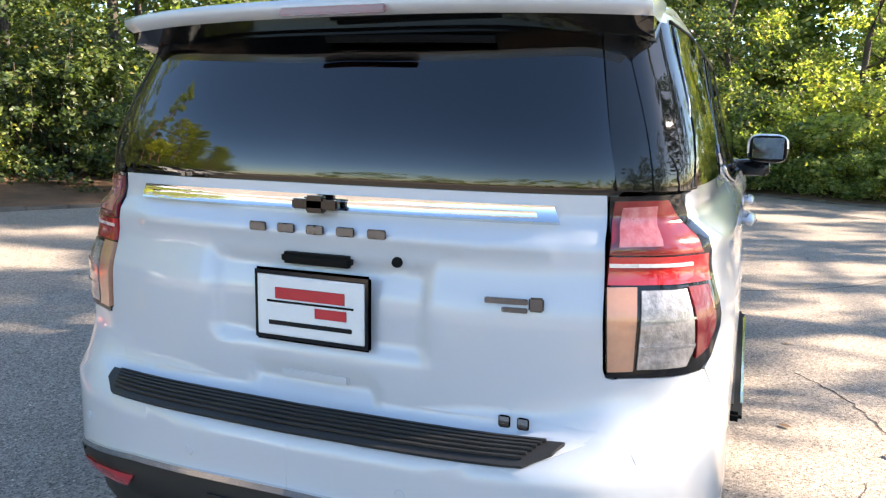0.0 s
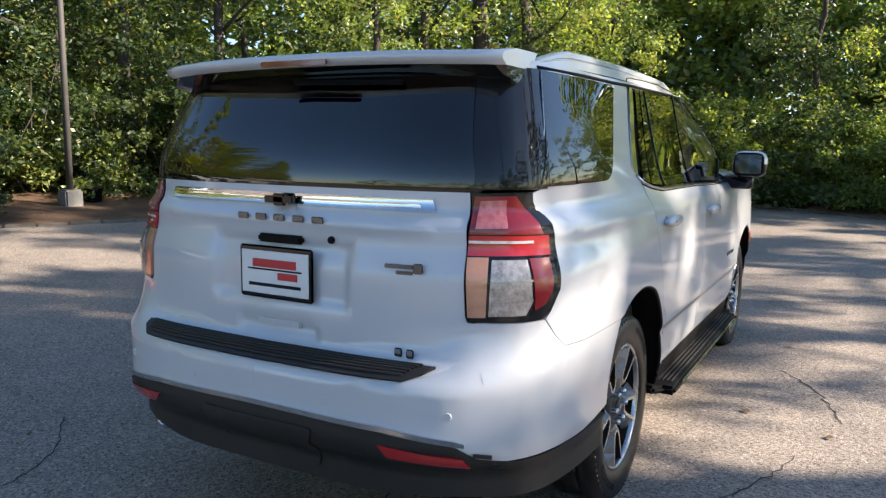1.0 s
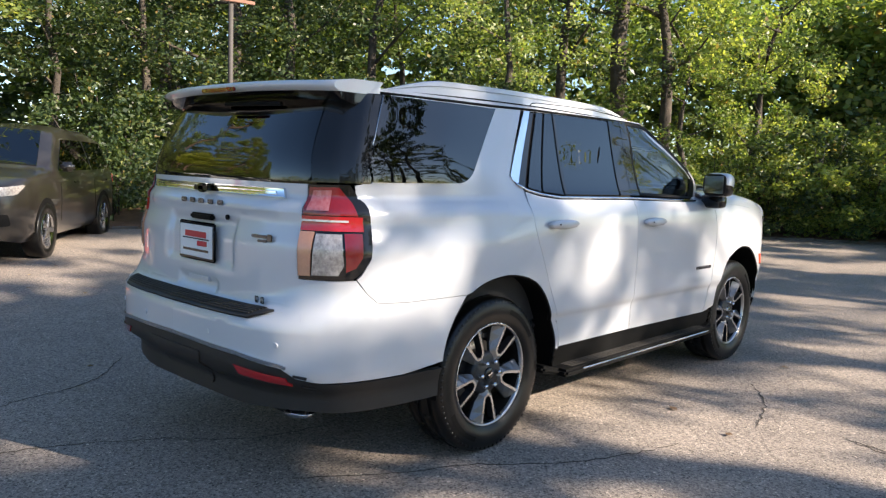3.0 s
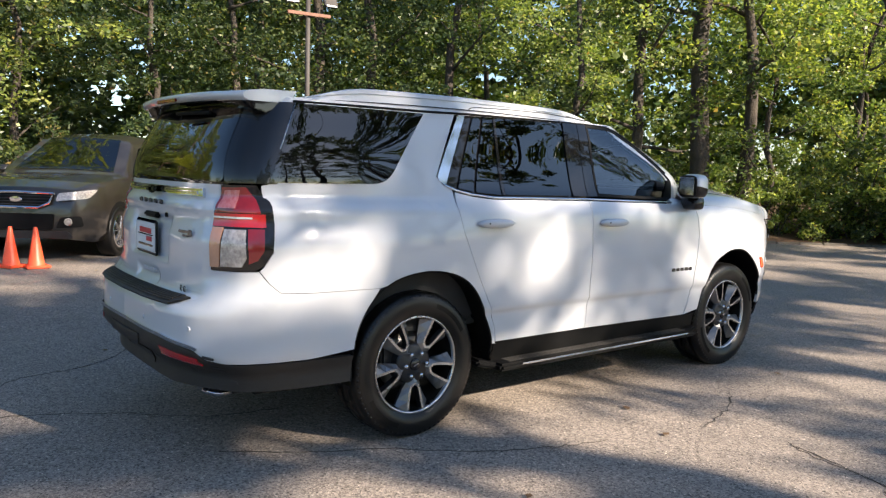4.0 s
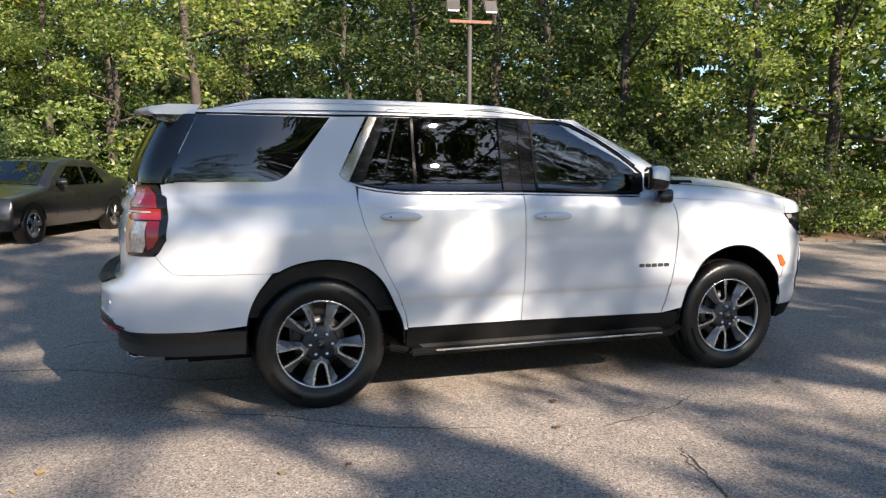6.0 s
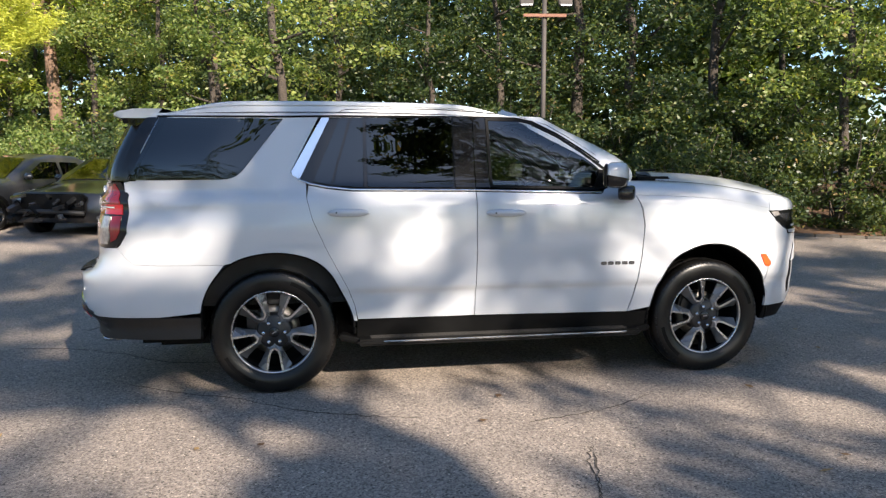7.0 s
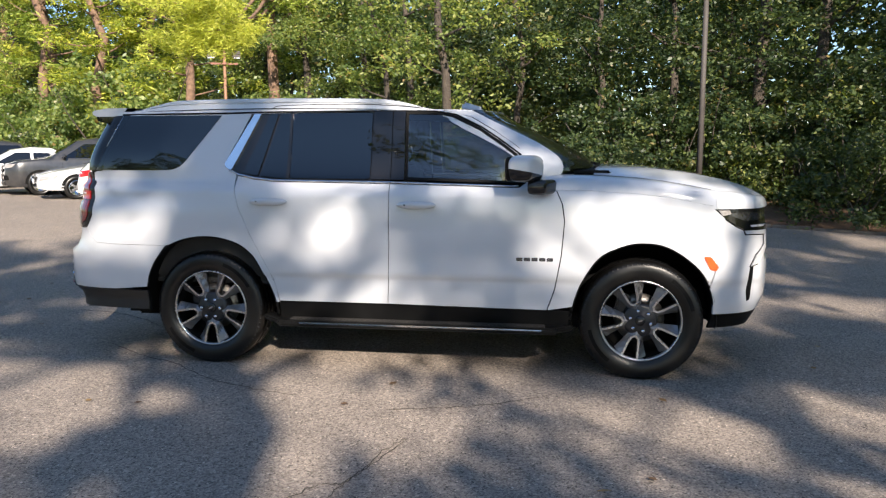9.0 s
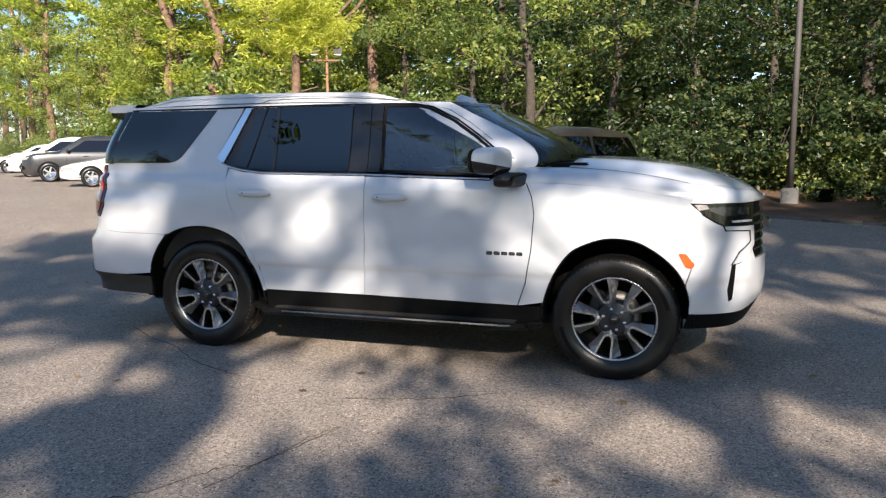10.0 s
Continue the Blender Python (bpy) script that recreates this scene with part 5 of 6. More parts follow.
PINES = [
    pine(31, 21, 5.0, 24, "tall pine with a red-brown trunk and yellow-green needles"),
    pine(32, 18, 2.8, 36, "pine with low sunlit boughs of yellow-green needles", 3.0),
    pine(33, 23, 7.0, 24, "tall pine with a high ragged crown", 3.6),
]


def plant(src, used, x, y, z, scale=1.0, turn=0.0):
    m = pose(x, y, z, 0, 0, turn) @ Matrix.Diagonal((scale, scale, scale * (.92 + .16 * ((turn * 7) % 1)), 1))
    if src not in used:
        used.add(src)
        src.matrix_basis = m
        return src
    twin = copy_thing(src, m)
    twin.matrix_basis = m
    return twin


planted = set()
DIST_POLE = min(np.arange(60, LENGTH, .25), key=lambda d: abs(along(d, 0)[0] - 5.2))
START = 8.0
d, turn_no = START, 0
while d < LENGTH - 12:
    x, y = along(d, 0)
    base = lie(x, y)
    far_left, right = x < -5.5, x > 9
    if x > 13 and y < -2.5:
        break
    near = x > -26
    off = rng0.uniform(1.5, 3.4)
    if 1.0 < x < 8.2:
        off = rng0.uniform(4.6, 5.6)
    if -24 < x < -5:
        off = rng0.uniform(6.0, 7.5)
    px, py = along(d, off)
    pick = rng0.choice(5, p=(.08, .12, .1, .35, .35) if right or far_left else (.24, .28, .22, .13, .13) if x < .8 else (.34, .36, .26, .02, .02))
    plant(KINDS[pick], planted, px, py, base + bank_z(off), rng0.uniform(.85, 1.15), rng0.uniform(0, 360))
    turn_no += 1
    if turn_no % 3 == 1:
        off = rng0.uniform(5.5, 9)
        px, py = along(d + rng0.uniform(-1, 1), off)
        plant(KINDS[rng0.choice(5, p=(.25, .2, .35, .1, .1))], planted, px, py, base + bank_z(off), rng0.uniform(1.0, 1.35), rng0.uniform(0, 360))
    d += rng0.uniform(2.0, 3.0) if near else rng0.uniform(4, 6)
d = START
while d < LENGTH - 10:
    x, y = along(d, 0)
    if x > 13 and y < -6:
        break
    off = rng0.uniform(.9, 1.7)
    px, py = along(d, off)
    pick = rng0.choice(4, p=(.15, .15, .3, .4) if x > 10 or x < -6 else (.32, .3, .18, .2) if x < .5 else (.52, .46, .02, .0))
    if not 3.4 < px < 7.4:
        plant(BUSHES[pick], planted, px, py, lie(x, y) + bank_z(off) - .05, rng0.uniform(.75, 1.15), rng0.uniform(0, 360))
    d += rng0.uniform(.95, 1.6) if x > -26 else rng0.uniform(2.2, 3.2)
# tall sunlit growth hung with vines below the pines
for k in range(22):
    px, py = along(DIST_POLE - 15 - k * 1.15, rng0.uniform(1.8, 4.2))
    plant(BUSHES[3 if k % 4 else 2], planted, px, py, .3, rng0.uniform(1.0, 1.25) if -13 < px < -6 else rng0.uniform(1.5, 2.3), rng0.uniform(0, 360))
# three stout trunks that stand clear of the undergrowth
for px, py, size, a in ((7.25, 13.4, 1.0, 40), (14.06, 6.65, 1.35, 110), (15.15, 6.1, 1.0, 250)):
    plant(STOUT if px > 10 else KINDS[2], planted, px, py, .3, size, a)
# a second rank of bushes behind the light pole
for k in range(9):
    px, py = along(DIST_POLE + k * .85 - 2.6, rng0.uniform(3.8, 4.5))
    plant(BUSHES[int(rng0.choice(3, p=(.45, .45, .1)))], planted, px, py, .42, rng0.uniform(1.0, 1.35), rng0.uniform(0, 360))
for k, (px, py) in enumerate([(23.5, -4.5), (25, -7.5), (26.5, -11), (28, -15)]):
    plant(KINDS[3 + k % 2], planted, px, py, .2, 1.0 + .06 * k, k * 71)
for k, (px, py) in enumerate([(18.6, -2.6), (19.8, -4.2), (20.6, -6), (21.6, -8)]):
    plant(BUSHES[3], planted, px, py, .1, 1.1, k * 57)
# undergrowth closing the corner of the lot
for k, (px, py) in enumerate([(17.4, 4.2), (18.2, 3.4), (18.8, 2.4), (19.2, 1.3), (19.2, .2), (18.6, -.8), (17.8, -1.8), (17.2, -3.0), (16.6, -4.3), (20.2, 3.0), (20.6, 1.0), (20.0, -1.4), (19.0, -3.2)]):
    plant(BUSHES[(3, 1, 3, 2)[k % 4]], planted, px, py, .08, 1.15 + .12 * (k % 3) + .35 * (k > 8), k * 47)
# pines: those seen beyond the cars, then the tall ones behind the camera that shade the lot
for k, (x, y, i, s) in enumerate([(-11.4, 21.8, 1, .9), (-14.5, 25.0, 1, 1.0), (-18.0, 27, 0, 1.0), (-23, 30.5, 1, 1.05), (-25, 36, 2, 1.0), (-29, 35, 1, 1.1), (-33, 40, 0, 1), (-37, 41, 1, 1.1), (-16, 23.5, 1, .95), (-20.5, 26.2, 1, 1.1), (-26, 31, 1, 1.1), (-31, 34.5, 1, 1.15), (-38, 36.8, 1, 1.2), (-41.5, 39.5, 0, 1.1), (-45, 42, 1, 1.2), (-49, 45, 0, 1.15), (-53, 47, 1, 1.2)]):
    plant(PINES[i], planted, x, y, .3, s, (k + 1) * 77.0)
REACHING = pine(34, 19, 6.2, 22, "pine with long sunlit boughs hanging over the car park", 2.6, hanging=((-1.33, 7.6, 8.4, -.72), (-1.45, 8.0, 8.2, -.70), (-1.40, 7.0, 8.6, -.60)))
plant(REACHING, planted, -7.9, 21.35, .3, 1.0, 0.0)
ACROSS, AWAY = np.array((.93, .364)), np.array((.364, -.93))


def layered_tree(seed, height, low, spread, limbs, label, leaf=.23, per=58, thick=.24):
    """A tall tree with long level limbs that carry flat sprays of leaves, with gaps between them."""
    rng = np.random.default_rng(seed)
    t = thing("tall_tree", label, "tree", "tall trees that shade the car park")
    path = [(rng.normal() * .05 * k, rng.normal() * .05 * k, height * k / 9 - .2) for k in range(10)]
    part("trunk", tube(path, [thick * (1 - .085 * k) for k in range(10)], 10), BARK, t, "", True)
    centres, radii = [], []
    for k in range(limbs):
        z = low + (height - low) * ((k + rng.uniform(0, .6)) / limbs) ** .95
        a = k * 2.4 + rng.uniform(-.5, .5)
        h = (z - low) / (height - low)
        ln = spread * rng.uniform(.65, 1.1) * (1 - .62 * h ** 1.5)
        p = limb_path(rng, (0, 0, z), (a, ln), rng.uniform(-.1, .25), 6, .07)
        part("limb", tube([tuple(q) for q in p], [thick * .3 * (1 - .14 * j) for j in range(len(p))], 5), BARK, t, "", True)
        for j in range(2, 7):
            # sparse below, close-set above
            for _ in range(int(rng.uniform() < (.9 if h > .5 else .52))):
                centres.append(p[j] + rng.normal(size=3) * (.45, .45, .10))
                radii.append(np.array((1, 1, .34)) * rng.uniform(.28, .6))
    ob = new("crown", leaf_mesh("crown", clumps(rng, centres, radii, per), leaf, leaf * .55, rng, LEAF_DEEP, 1.2))
    ob.parent = t
    return t


# tall trees behind the camera, towards the sun, that dapple the lot: place, kind, size, turn
TALL = [layered_tree(41, 15.5, 3.0, 4.6, 32, "tall tree with level limbs shading the car park"), layered_tree(42, 17, 4.0, 4.2, 33, "tall tree with flat sprays of dark leaves shading the car park")]
SHADE = [(7.1, -19.25, 0, 1.25, 293), (9.88, -17.15, 1, 0.89, 57), (14.79, -19.44, 0, 1.266, 42), (22.91, -21.58, 1, 1.0, 93), (7.64, -25.3, 1, 1.134, 289), (19.76, -28.97, 1, 1.494, 98), (29.0, -24.5, 0, 1.0, 50), (4.09, -21.7, 1, 0.92, 26)]
for x, y, i, s, a in SHADE:
    plant(TALL[i], planted, x, y, 0, s, a)


def far_wood(seed, line, depth, height, n, size, material, label, low=.0):
    rng = np.random.default_rng(seed)
    line = np.array(line, float)
    i = rng.integers(0, len(line) - 1, n // 60)
    t = rng.uniform(0, 1, (n // 60, 1))
    p = line[i] * (1 - t) + line[i + 1] * t
    d = line[i + 1] - line[i]
    nn = np.stack([-d[:, 1], d[:, 0]], 1) / np.linalg.norm(d, axis=1)[:, None]
    p = p + nn * rng.uniform(0, depth, (len(p), 1))
    z = low + (height - low) * rng.uniform(0, 1, (len(p), 1)) ** 1.1 * (.75 + .25 * np.sin(p[:, :1] * .31 + p[:, 1:] * .17))
    at = clumps(rng, np.concatenate([p, z], 1), [np.array((1, 1, .7)) * size * 3.2] * len(p), 60)
    ob = new("far_woods", leaf_mesh("far_woods", at, size, size * .6, rng, material))
    return tagged(ob, label, "woods", kind="stuff")


BACK = [p for p in (tuple(along(d, 10.5)) for d in np.linspace(20, LENGTH, 60)) if p[1] > 1.5]
far_wood(51, BACK, 6, 15, 84000, .32, LEAF_DEEP, "deep green wood behind the first trees")
far_wood(53, [(6, 26), (20, 17), (30, 8), (33, 1), (36, -16)], 6, 19, 90000, .36, LEAF_GOLD, "yellow-green wood behind the corner of the lot")
far_wood(52, [(60, -40), (34, -62), (0, -68), (-40, -60), (-70, -30), (-80, 10), (-75, 50)][::-1], 8, 10, 26000, .6, LEAF_GOLD, "low line of trees on the far side of the car park")
RIM = [tuple(np.array((1.3, 0)) + ACROSS * a + AWAY * 26) for a in (-48, -34, -22, -11)]
far_wood(54, RIM, 5, 17.5, 42000, .3, LEAF_DEEP, "dark trees beyond the open end of the car park")
far_wood(55, [(-30, 42), (-50, 55), (-80, 75)][::-1], 6, 20, 16000, .5, LEAF_GOLD, "yellow-green wood at the far end of the car park")
DEEPER = [p for p in (tuple(along(d, 18)) for d in np.linspace(20, LENGTH, 60)) if p[1] > 4]
far_wood(56, DEEPER, 5, 17, 46000, .62, LEAF_DEEP, "dark depth of the wood")
far_wood(57, [(28, 10), (31, 2), (32, -8)], 5, 15.5, 25000, .4, LEAF_GOLD, "sunlit wood beyond the corner of the lot")


# ---- things on and round the lot ----
def cracks():
    rng = np.random.default_rng(5)
    for pts in (
        [(.88, -1.60), (.45, -1.47), (.09, -1.29), (-.25, -1.02), (-.62, -.83), (-1.0, -.58)],
        [(2.46, -1.38), (2.11, -1.60), (1.75, -1.72), (1.5, -1.78)],
        [(1.72, -2.2), (1.64, -2.36), (1.54, -2.79), (1.39, -2.87), (1.19, -3.23), (.9, -3.45)],
        [(-1.75, 1.25), (-1.59, 1.43), (-1.25, 1.5), (-.96, 1.66), (-.6, 2.1)],
        [(-2.1, .65), (-1.71, .58), (-1.2, .30), (-.88, .03), (-.4, -.1)],
        [(5.0, -1.0), (5.6, -1.9), (6.4, -2.5), (7.6, -2.8), (9, -4.0)],
        [(1.70, -2.27), (1.57, -2.69), (1.45, -3.1)],
        [(-1.6, -2.6), (-1.0, -2.9), (-.4, -2.85)],
    ):
        line = catmull(pts, 8)
        bm = bmesh.new()
        rows = []
        for i, p in enumerate(line):
            d = line[min(i + 1, len(line) - 1)] - line[max(i - 1, 0)]
            n = np.array((-d[1], d[0])) / (np.linalg.norm(d) + 1e-9)
            w = (.0014 + .0055 * rng.uniform() ** 2) * (1 if 1 < i < len(line) - 2 else .3)
            c = p + n * rng.normal() * .008
            rows.append([bm.verts.new((*(c + n * w), .0035)), bm.verts.new((*c, .0012)), bm.verts.new((*(c - n * w), .0035))])
        for a, b in zip(rows, rows[1:]):
            for k in (0, 1):
                bm.faces.new((a[k], b[k], b[k + 1], a[k + 1]))
        tagged(part("asphalt_crack", bm, TAR), "dark crack in the asphalt", "crack", "cracks in the asphalt", "structure")


def kerb():
    for i in range(len(LINE) - 1):
        a, b = LINE[i], LINE[i + 1]
        d = b - a
        n = np.array((-d[1], d[0])) / np.linalg.norm(d)
        ang = math.degrees(math.atan2(d[1], d[0]))
        if a[0] < -30:
            continue
        c = (a + b) / 2 + n * .08
        tagged(part("kerb_stone", box((np.linalg.norm(d) - .012, .13, .14), (c[0], c[1], lie(*c) - .03 + .006 * (i % 3)), .018, (0, 0, ang)), KERB), "low dirty kerb along the wood", "kerb", "kerb stones", "structure")


POLE_STEEL = surface("grey_brown_pole", (0.045, 0.04, 0.037), (0.085, 0.075, 0.068), 0.7, scale=3)
LAMP_WHITE = surface("lamp_panel", (0.60, 0.62, 0.64), (0.75, 0.76, 0.78), 0.3)
RUST = surface("rusty_crossarm", (0.16, 0.07, 0.045), (0.28, 0.14, 0.09), 0.7)


BROWN_STEEL = surface("faded_brown_pole", (0.20, 0.105, 0.06), (0.32, 0.18, 0.11), 0.7, scale=3)


def light_pole(at, height, turn, label, coat=POLE_STEEL):
    p = thing("light_pole", label, "street lamp", "lot light poles", m=pose(*at, 0, 0, turn))
    part("footing", box((.32, .32, .52), (0, 0, .17), .03), CONCRETE, p, "square concrete footing")
    part("pole", tube([(0, 0, .4), (0, 0, height)], [.062, .052], 8), coat, p, "", True)
    part("crossarm", box((.95, .07, .07), (0, -.07, height - .55), .008), RUST, p, "rust-brown crossarm")
    for s in (-1, 1):
        head = part("lamp_head", box((.30, .10, .32), (s * .42, -.17, height - .24), .02, (-28, 0, s * 6)), POLE_STEEL, p, "square floodlight head")
        part("lamp_panel", box((.25, .012, .26), (s * .42, -.228, height - .265), .004, (-28, 0, s * 6)), LAMP_WHITE, head, "pale lamp panel")
    return p


def cone(at, turn, label, banded):
    c = thing("traffic_cone", label, "traffic cone", "cones by the parked car", m=pose(*at, 0, 0, turn))
    part("base", box((.28, .28, .03), (0, 0, .016), .01), CONE_ORANGE, c)
    part("cone", lathe([(.105, .03), (.095, .05), (.024, .49), (.019, .505), (.0, .505)], 24, "Z"), CONE_ORANGE, c, "", True)
    if banded:
        part("reflective_band", lathe([(.0765, .20), (.0525, .35)], 24, "Z"), PLATE_WHITE, c, "pale reflective band", True)


CONE_ORANGE = surface("orange_cone_plastic", (0.85, 0.09, 0.03), (0.95, 0.14, 0.05), 0.45)


def car_profile(kind):
    """Top line (x from the nose, z), belt, wheel places, length, width."""
    if kind == "suv":
        top = [(0, .72), (.05, .95), (.35, 1.05), (1.15, 1.13), (1.30, 1.18), (2.05, 1.66), (2.6, 1.74), (3.6, 1.72), (4.25, 1.62), (4.50, 1.15), (4.62, .95), (4.65, .6)]
        return top, 1.08, (.92, 3.62), 4.66, 1.88, .36
    top = [(0, .52), (.06, .68), (.4, .78), (1.25, .92), (1.45, .97), (2.15, 1.36), (2.7, 1.45), (3.3, 1.42), (4.0, 1.08), (4.55, 1.03), (4.75, .85), (4.82, .55)]
    return top, .92, (.95, 3.72), 4.82, 1.82, .325


def parked_car(kind, m, coat, label, group="", wreck=False, rim=None):
    """A parked car, nose along +x from the pose, with lofted body, glass, lamps and wheels."""
    top, belt, axles, length, width, r = car_profile(kind)
    car = thing("parked_car", label, "car", group, m=m)
    tx, tz = [p[0] for p in top], [p[1] for p in top]
    xs = [x for x in sorted(set(list(np.linspace(0, length, 46)) + tx)) if not wreck or x > .34]
    half = width / 2

    def plan_half(x):
        e = min(x, length - x)
        return half * (1 - .24 * max(0, 1 - e / .55) ** 2.2)

    def section(x):
        zt = float(np.interp(x, tx, tz))
        h = plan_half(x)
        b = min(belt, zt - .03)
        low = .26 + .06 * max(0, 1 - min(x, length - x) / .3)
        pts = [(h * .90, low), (h * .985, low + .12), (h, (low + b) / 2 + .05), (h * .985, b - .06), (h * .955, b)]
        rise = max(0.0, zt - b)
        if rise > .12:
            pts += [(h * .955 - rise * .30, b + rise * .80), (h * .955 - rise * .42, b + rise * .95), (h * .42, zt), (0, zt + .015)]
        else:
            pts += [(h * .93, b + rise * .3), (h * .84, zt - .012), (h * .42, zt + .008), (0, zt + .015)]
        return pts
    bm = bmesh.new()
    rows = []
    for x in xs:
        s = section(x)
        full = [(-y, z) for y, z in s] + [(y, z) for y, z in s[-2::-1]]
        rows.append([bm.verts.new((-x, y, z)) for y, z in full])
    for a, b in zip(rows, rows[1:]):
        for k in range(len(a) - 1):
            bm.faces.new((a[k], a[k + 1], b[k + 1], b[k]))
    for rr in (rows[0], rows[-1]):
        bm.faces.new(rr)
    bmesh.ops.recalc_face_normals(bm, faces=bm.faces)
    body = part("body", bm, coat, car, "", True)

    def upper(side):
        def place(x, z):
            s = section(x)
            ys, zs = [p[0] for p in s], [p[1] for p in s]
            return -x, side * float(np.interp(z, zs, ys)), z
        return place
    mid = (-length / 2, 0, .6)
    roof_i = [i for i, z in enumerate(tz) if z > belt + .35]
    x_ws, x_we = tx[roof_i[0]], tx[roof_i[-1]]
    x_base = float(np.interp(belt + .05, [tz[roof_i[0] - 1], tz[roof_i[0]]], [tx[roof_i[0] - 1], tx[roof_i[0]]]))
    x_tail = tx[roof_i[-1]] + .32 if kind != "sedan" else tx[roof_i[-1]] + .28
    zr = min(tz[i] for i in roof_i) - .08
    for side in (-1, 1):
        win = [(x_base + .25, belt + .03), (x_tail - .1, belt + .05), (x_we - .05, zr - .02), (x_ws + .12, zr)]
        xm = (x_ws + x_we) / 2
        cutx = [x_base + .25, xm - .05, xm + .0, x_tail - .1]
        sheet("side_window", rounded([(x_base + .25, belt + .03), (xm - .04, belt + .03), (xm - .04, zr), (x_ws + .14, zr)], .04), upper(side), TINTED, car, proud=.006, flange=.01, step=.1, centre=mid)
        sheet("side_window", rounded([(xm + .04, belt + .03), (x_tail - .14, belt + .05), (x_we - .06, zr - .02), (xm + .04, zr)], .04), upper(side), TINTED, car, proud=.006, flange=.01, step=.1, centre=mid)
        lp = [(.30, .10), (.06, .34)]
        z0 = float(np.interp(.2, tx, tz)) - .12
        if kind == "sedan" and not wreck:
            sheet("headlamp", rounded([(.03, z0 - .08), (.42, z0 - .02), (.50, z0 + .06), (.10, z0 + .05)], .03), upper(side), CLEAR_LENS, car, proud=.008, flange=.02, step=.06, centre=mid)
        sheet("tail_lamp", rounded([(length - .05, belt - .22), (length - .32, belt - .18), (length - .30, belt - .04), (length - .06, belt - .08)], .02), upper(side), RED_LENS, car, proud=.008, flange=.02, step=.06, centre=mid)
        part("door_mirror", box((.12, .18, .13), (-x_base - .28, side * (half + .06), belt + .09), .035, seg=3), coat, car, "", True)
        for x in (axles[0], axles[1]):
            arch = [(x + math.cos(a) * (r + .06), max(.27, r + math.sin(a) * (r + .06))) for a in np.linspace(0, math.pi, 11)]
            sheet("wheel_arch", arch, upper(side), CLAD, car, proud=.004, flange=.004, step=.2, centre=mid)
            w = new("wheel")
            w.parent = car
            w.matrix_basis = pose(-x, side * (half - .10), r, 0, 0, 0 if side < 0 else 180)
            part("tyre", lathe([(r * .62, .10), (r * .95, .11), (r, .08), (r, -.08), (r * .95, -.11), (r * .62, -.10)], 28, closed=True), RUBBER, w, "", True)
            part("rim", lathe([(r * .64, -.10), (r * .60, -.112), (r * .55, -.085), (.0, -.07)], 28), rim or GUNMETAL, w, "", True)
            for k in range(5):
                a = k * math.tau / 5
                part("spoke", box((r * .56, .03, .06), (math.cos(a) * r * .30, -.098, math.sin(a) * r * .30), .008, (0, -math.degrees(a), 0)), MACHINED, w)
        for x in (x_base + .22, (x_ws + x_we) / 2, x_we - .02):
            pts = [(-x, side * (float(np.interp(z, [q[1] for q in section(x)], [q[0] for q in section(x)])) + .001), z) for z in np.linspace(.34, belt - .02, 7)]
            part("door_gap", tube(pts, .004, 4), CLAD, car)
        for x in (x_base + .9, (x_ws + x_we) / 2 + .75):
            part("door_handle", box((.20, .03, .03), (-x, side * (half * .985 + .012), belt - .13), .01), coat, car)

    def glass_face(x0, x1, z_in):
        def place(y, t):
            x = x0 + (x1 - x0) * t
            s = section(x)
            yy = abs(y) * 0.94
            inner = s[5:]
            return -x, y * (1 - .06), float(np.interp(yy, [q[0] for q in inner[::-1]], [q[1] for q in inner[::-1]]))
        return place
    wsb = half * .80
    sheet("windscreen", [(-wsb, .12), (wsb, .12), (wsb * .74, .93), (-wsb * .74, .93)], glass_face(x_base - .12, x_ws + .05, 0), CLEAR if not wreck else TINTED, car, "", proud=.012, flange=.015, step=.12, centre=mid)
    x_rb = x_tail + (.12 if kind == "sedan" else .05)
    sheet("rear_window", [(-wsb * .72, .08), (wsb * .72, .08), (wsb * .85, .80), (-wsb * .85, .80)], glass_face(x_we + .02, x_rb, 0), TINTED, car, "", proud=.012, flange=.015, step=.12, centre=mid)
    z0 = float(np.interp(.2, tx, tz))
    if kind == "sedan" and wreck:
        part("radiator", box((.06, 1.25, .42), (-.30, 0, .56), .02), CLAD, car, "bare black radiator")
        part("bumper_beam", tube([(-.22, -.72, .46), (-.10, -.3, .47), (-.10, .3, .47), (-.20, .70, .44)], .045, 6), CLAD_GREY, car, "bent bare bumper beam", True)
    elif kind == "sedan":
        part("grille", box((.05, .80, .17), (-.015, 0, z0 - .17), .02), CLAD, car, "dark mesh grille")
        part("grille_frame", tube([(.018, -.42, z0 - .08), (.018, .42, z0 - .08), (.018, .36, z0 - .26), (.018, -.36, z0 - .26), (.018, -.42, z0 - .08)], .014, 6), CHROME, car)
        part("lower_intake", box((.05, 1.15, .12), (-.015, 0, .40), .02), CLAD, car)
    else:
        def face(y, z):
            # the nose, swept back towards its corners and its top
            e = .55 * (1 - (max(0.0, 1 - abs(y) / half) / .24) ** (1 / 2.2)) if abs(y) > .76 * half else 0
            return -e - float(np.interp(z, [.72, .95, 1.02], [0, .05, .25])) * (1 if e < .05 else .4) + .03 * (1 - (y / half) ** 2), y, z
        g = [(-.47, .90), (0, .915), (.47, .90), (.42, .78), (.30, .72), (-.30, .72), (-.42, .78)]
        gr = sheet("grille", g, face, CLAD, car, "dark mesh grille", proud=.012, flange=.03, step=.08, centre=mid)
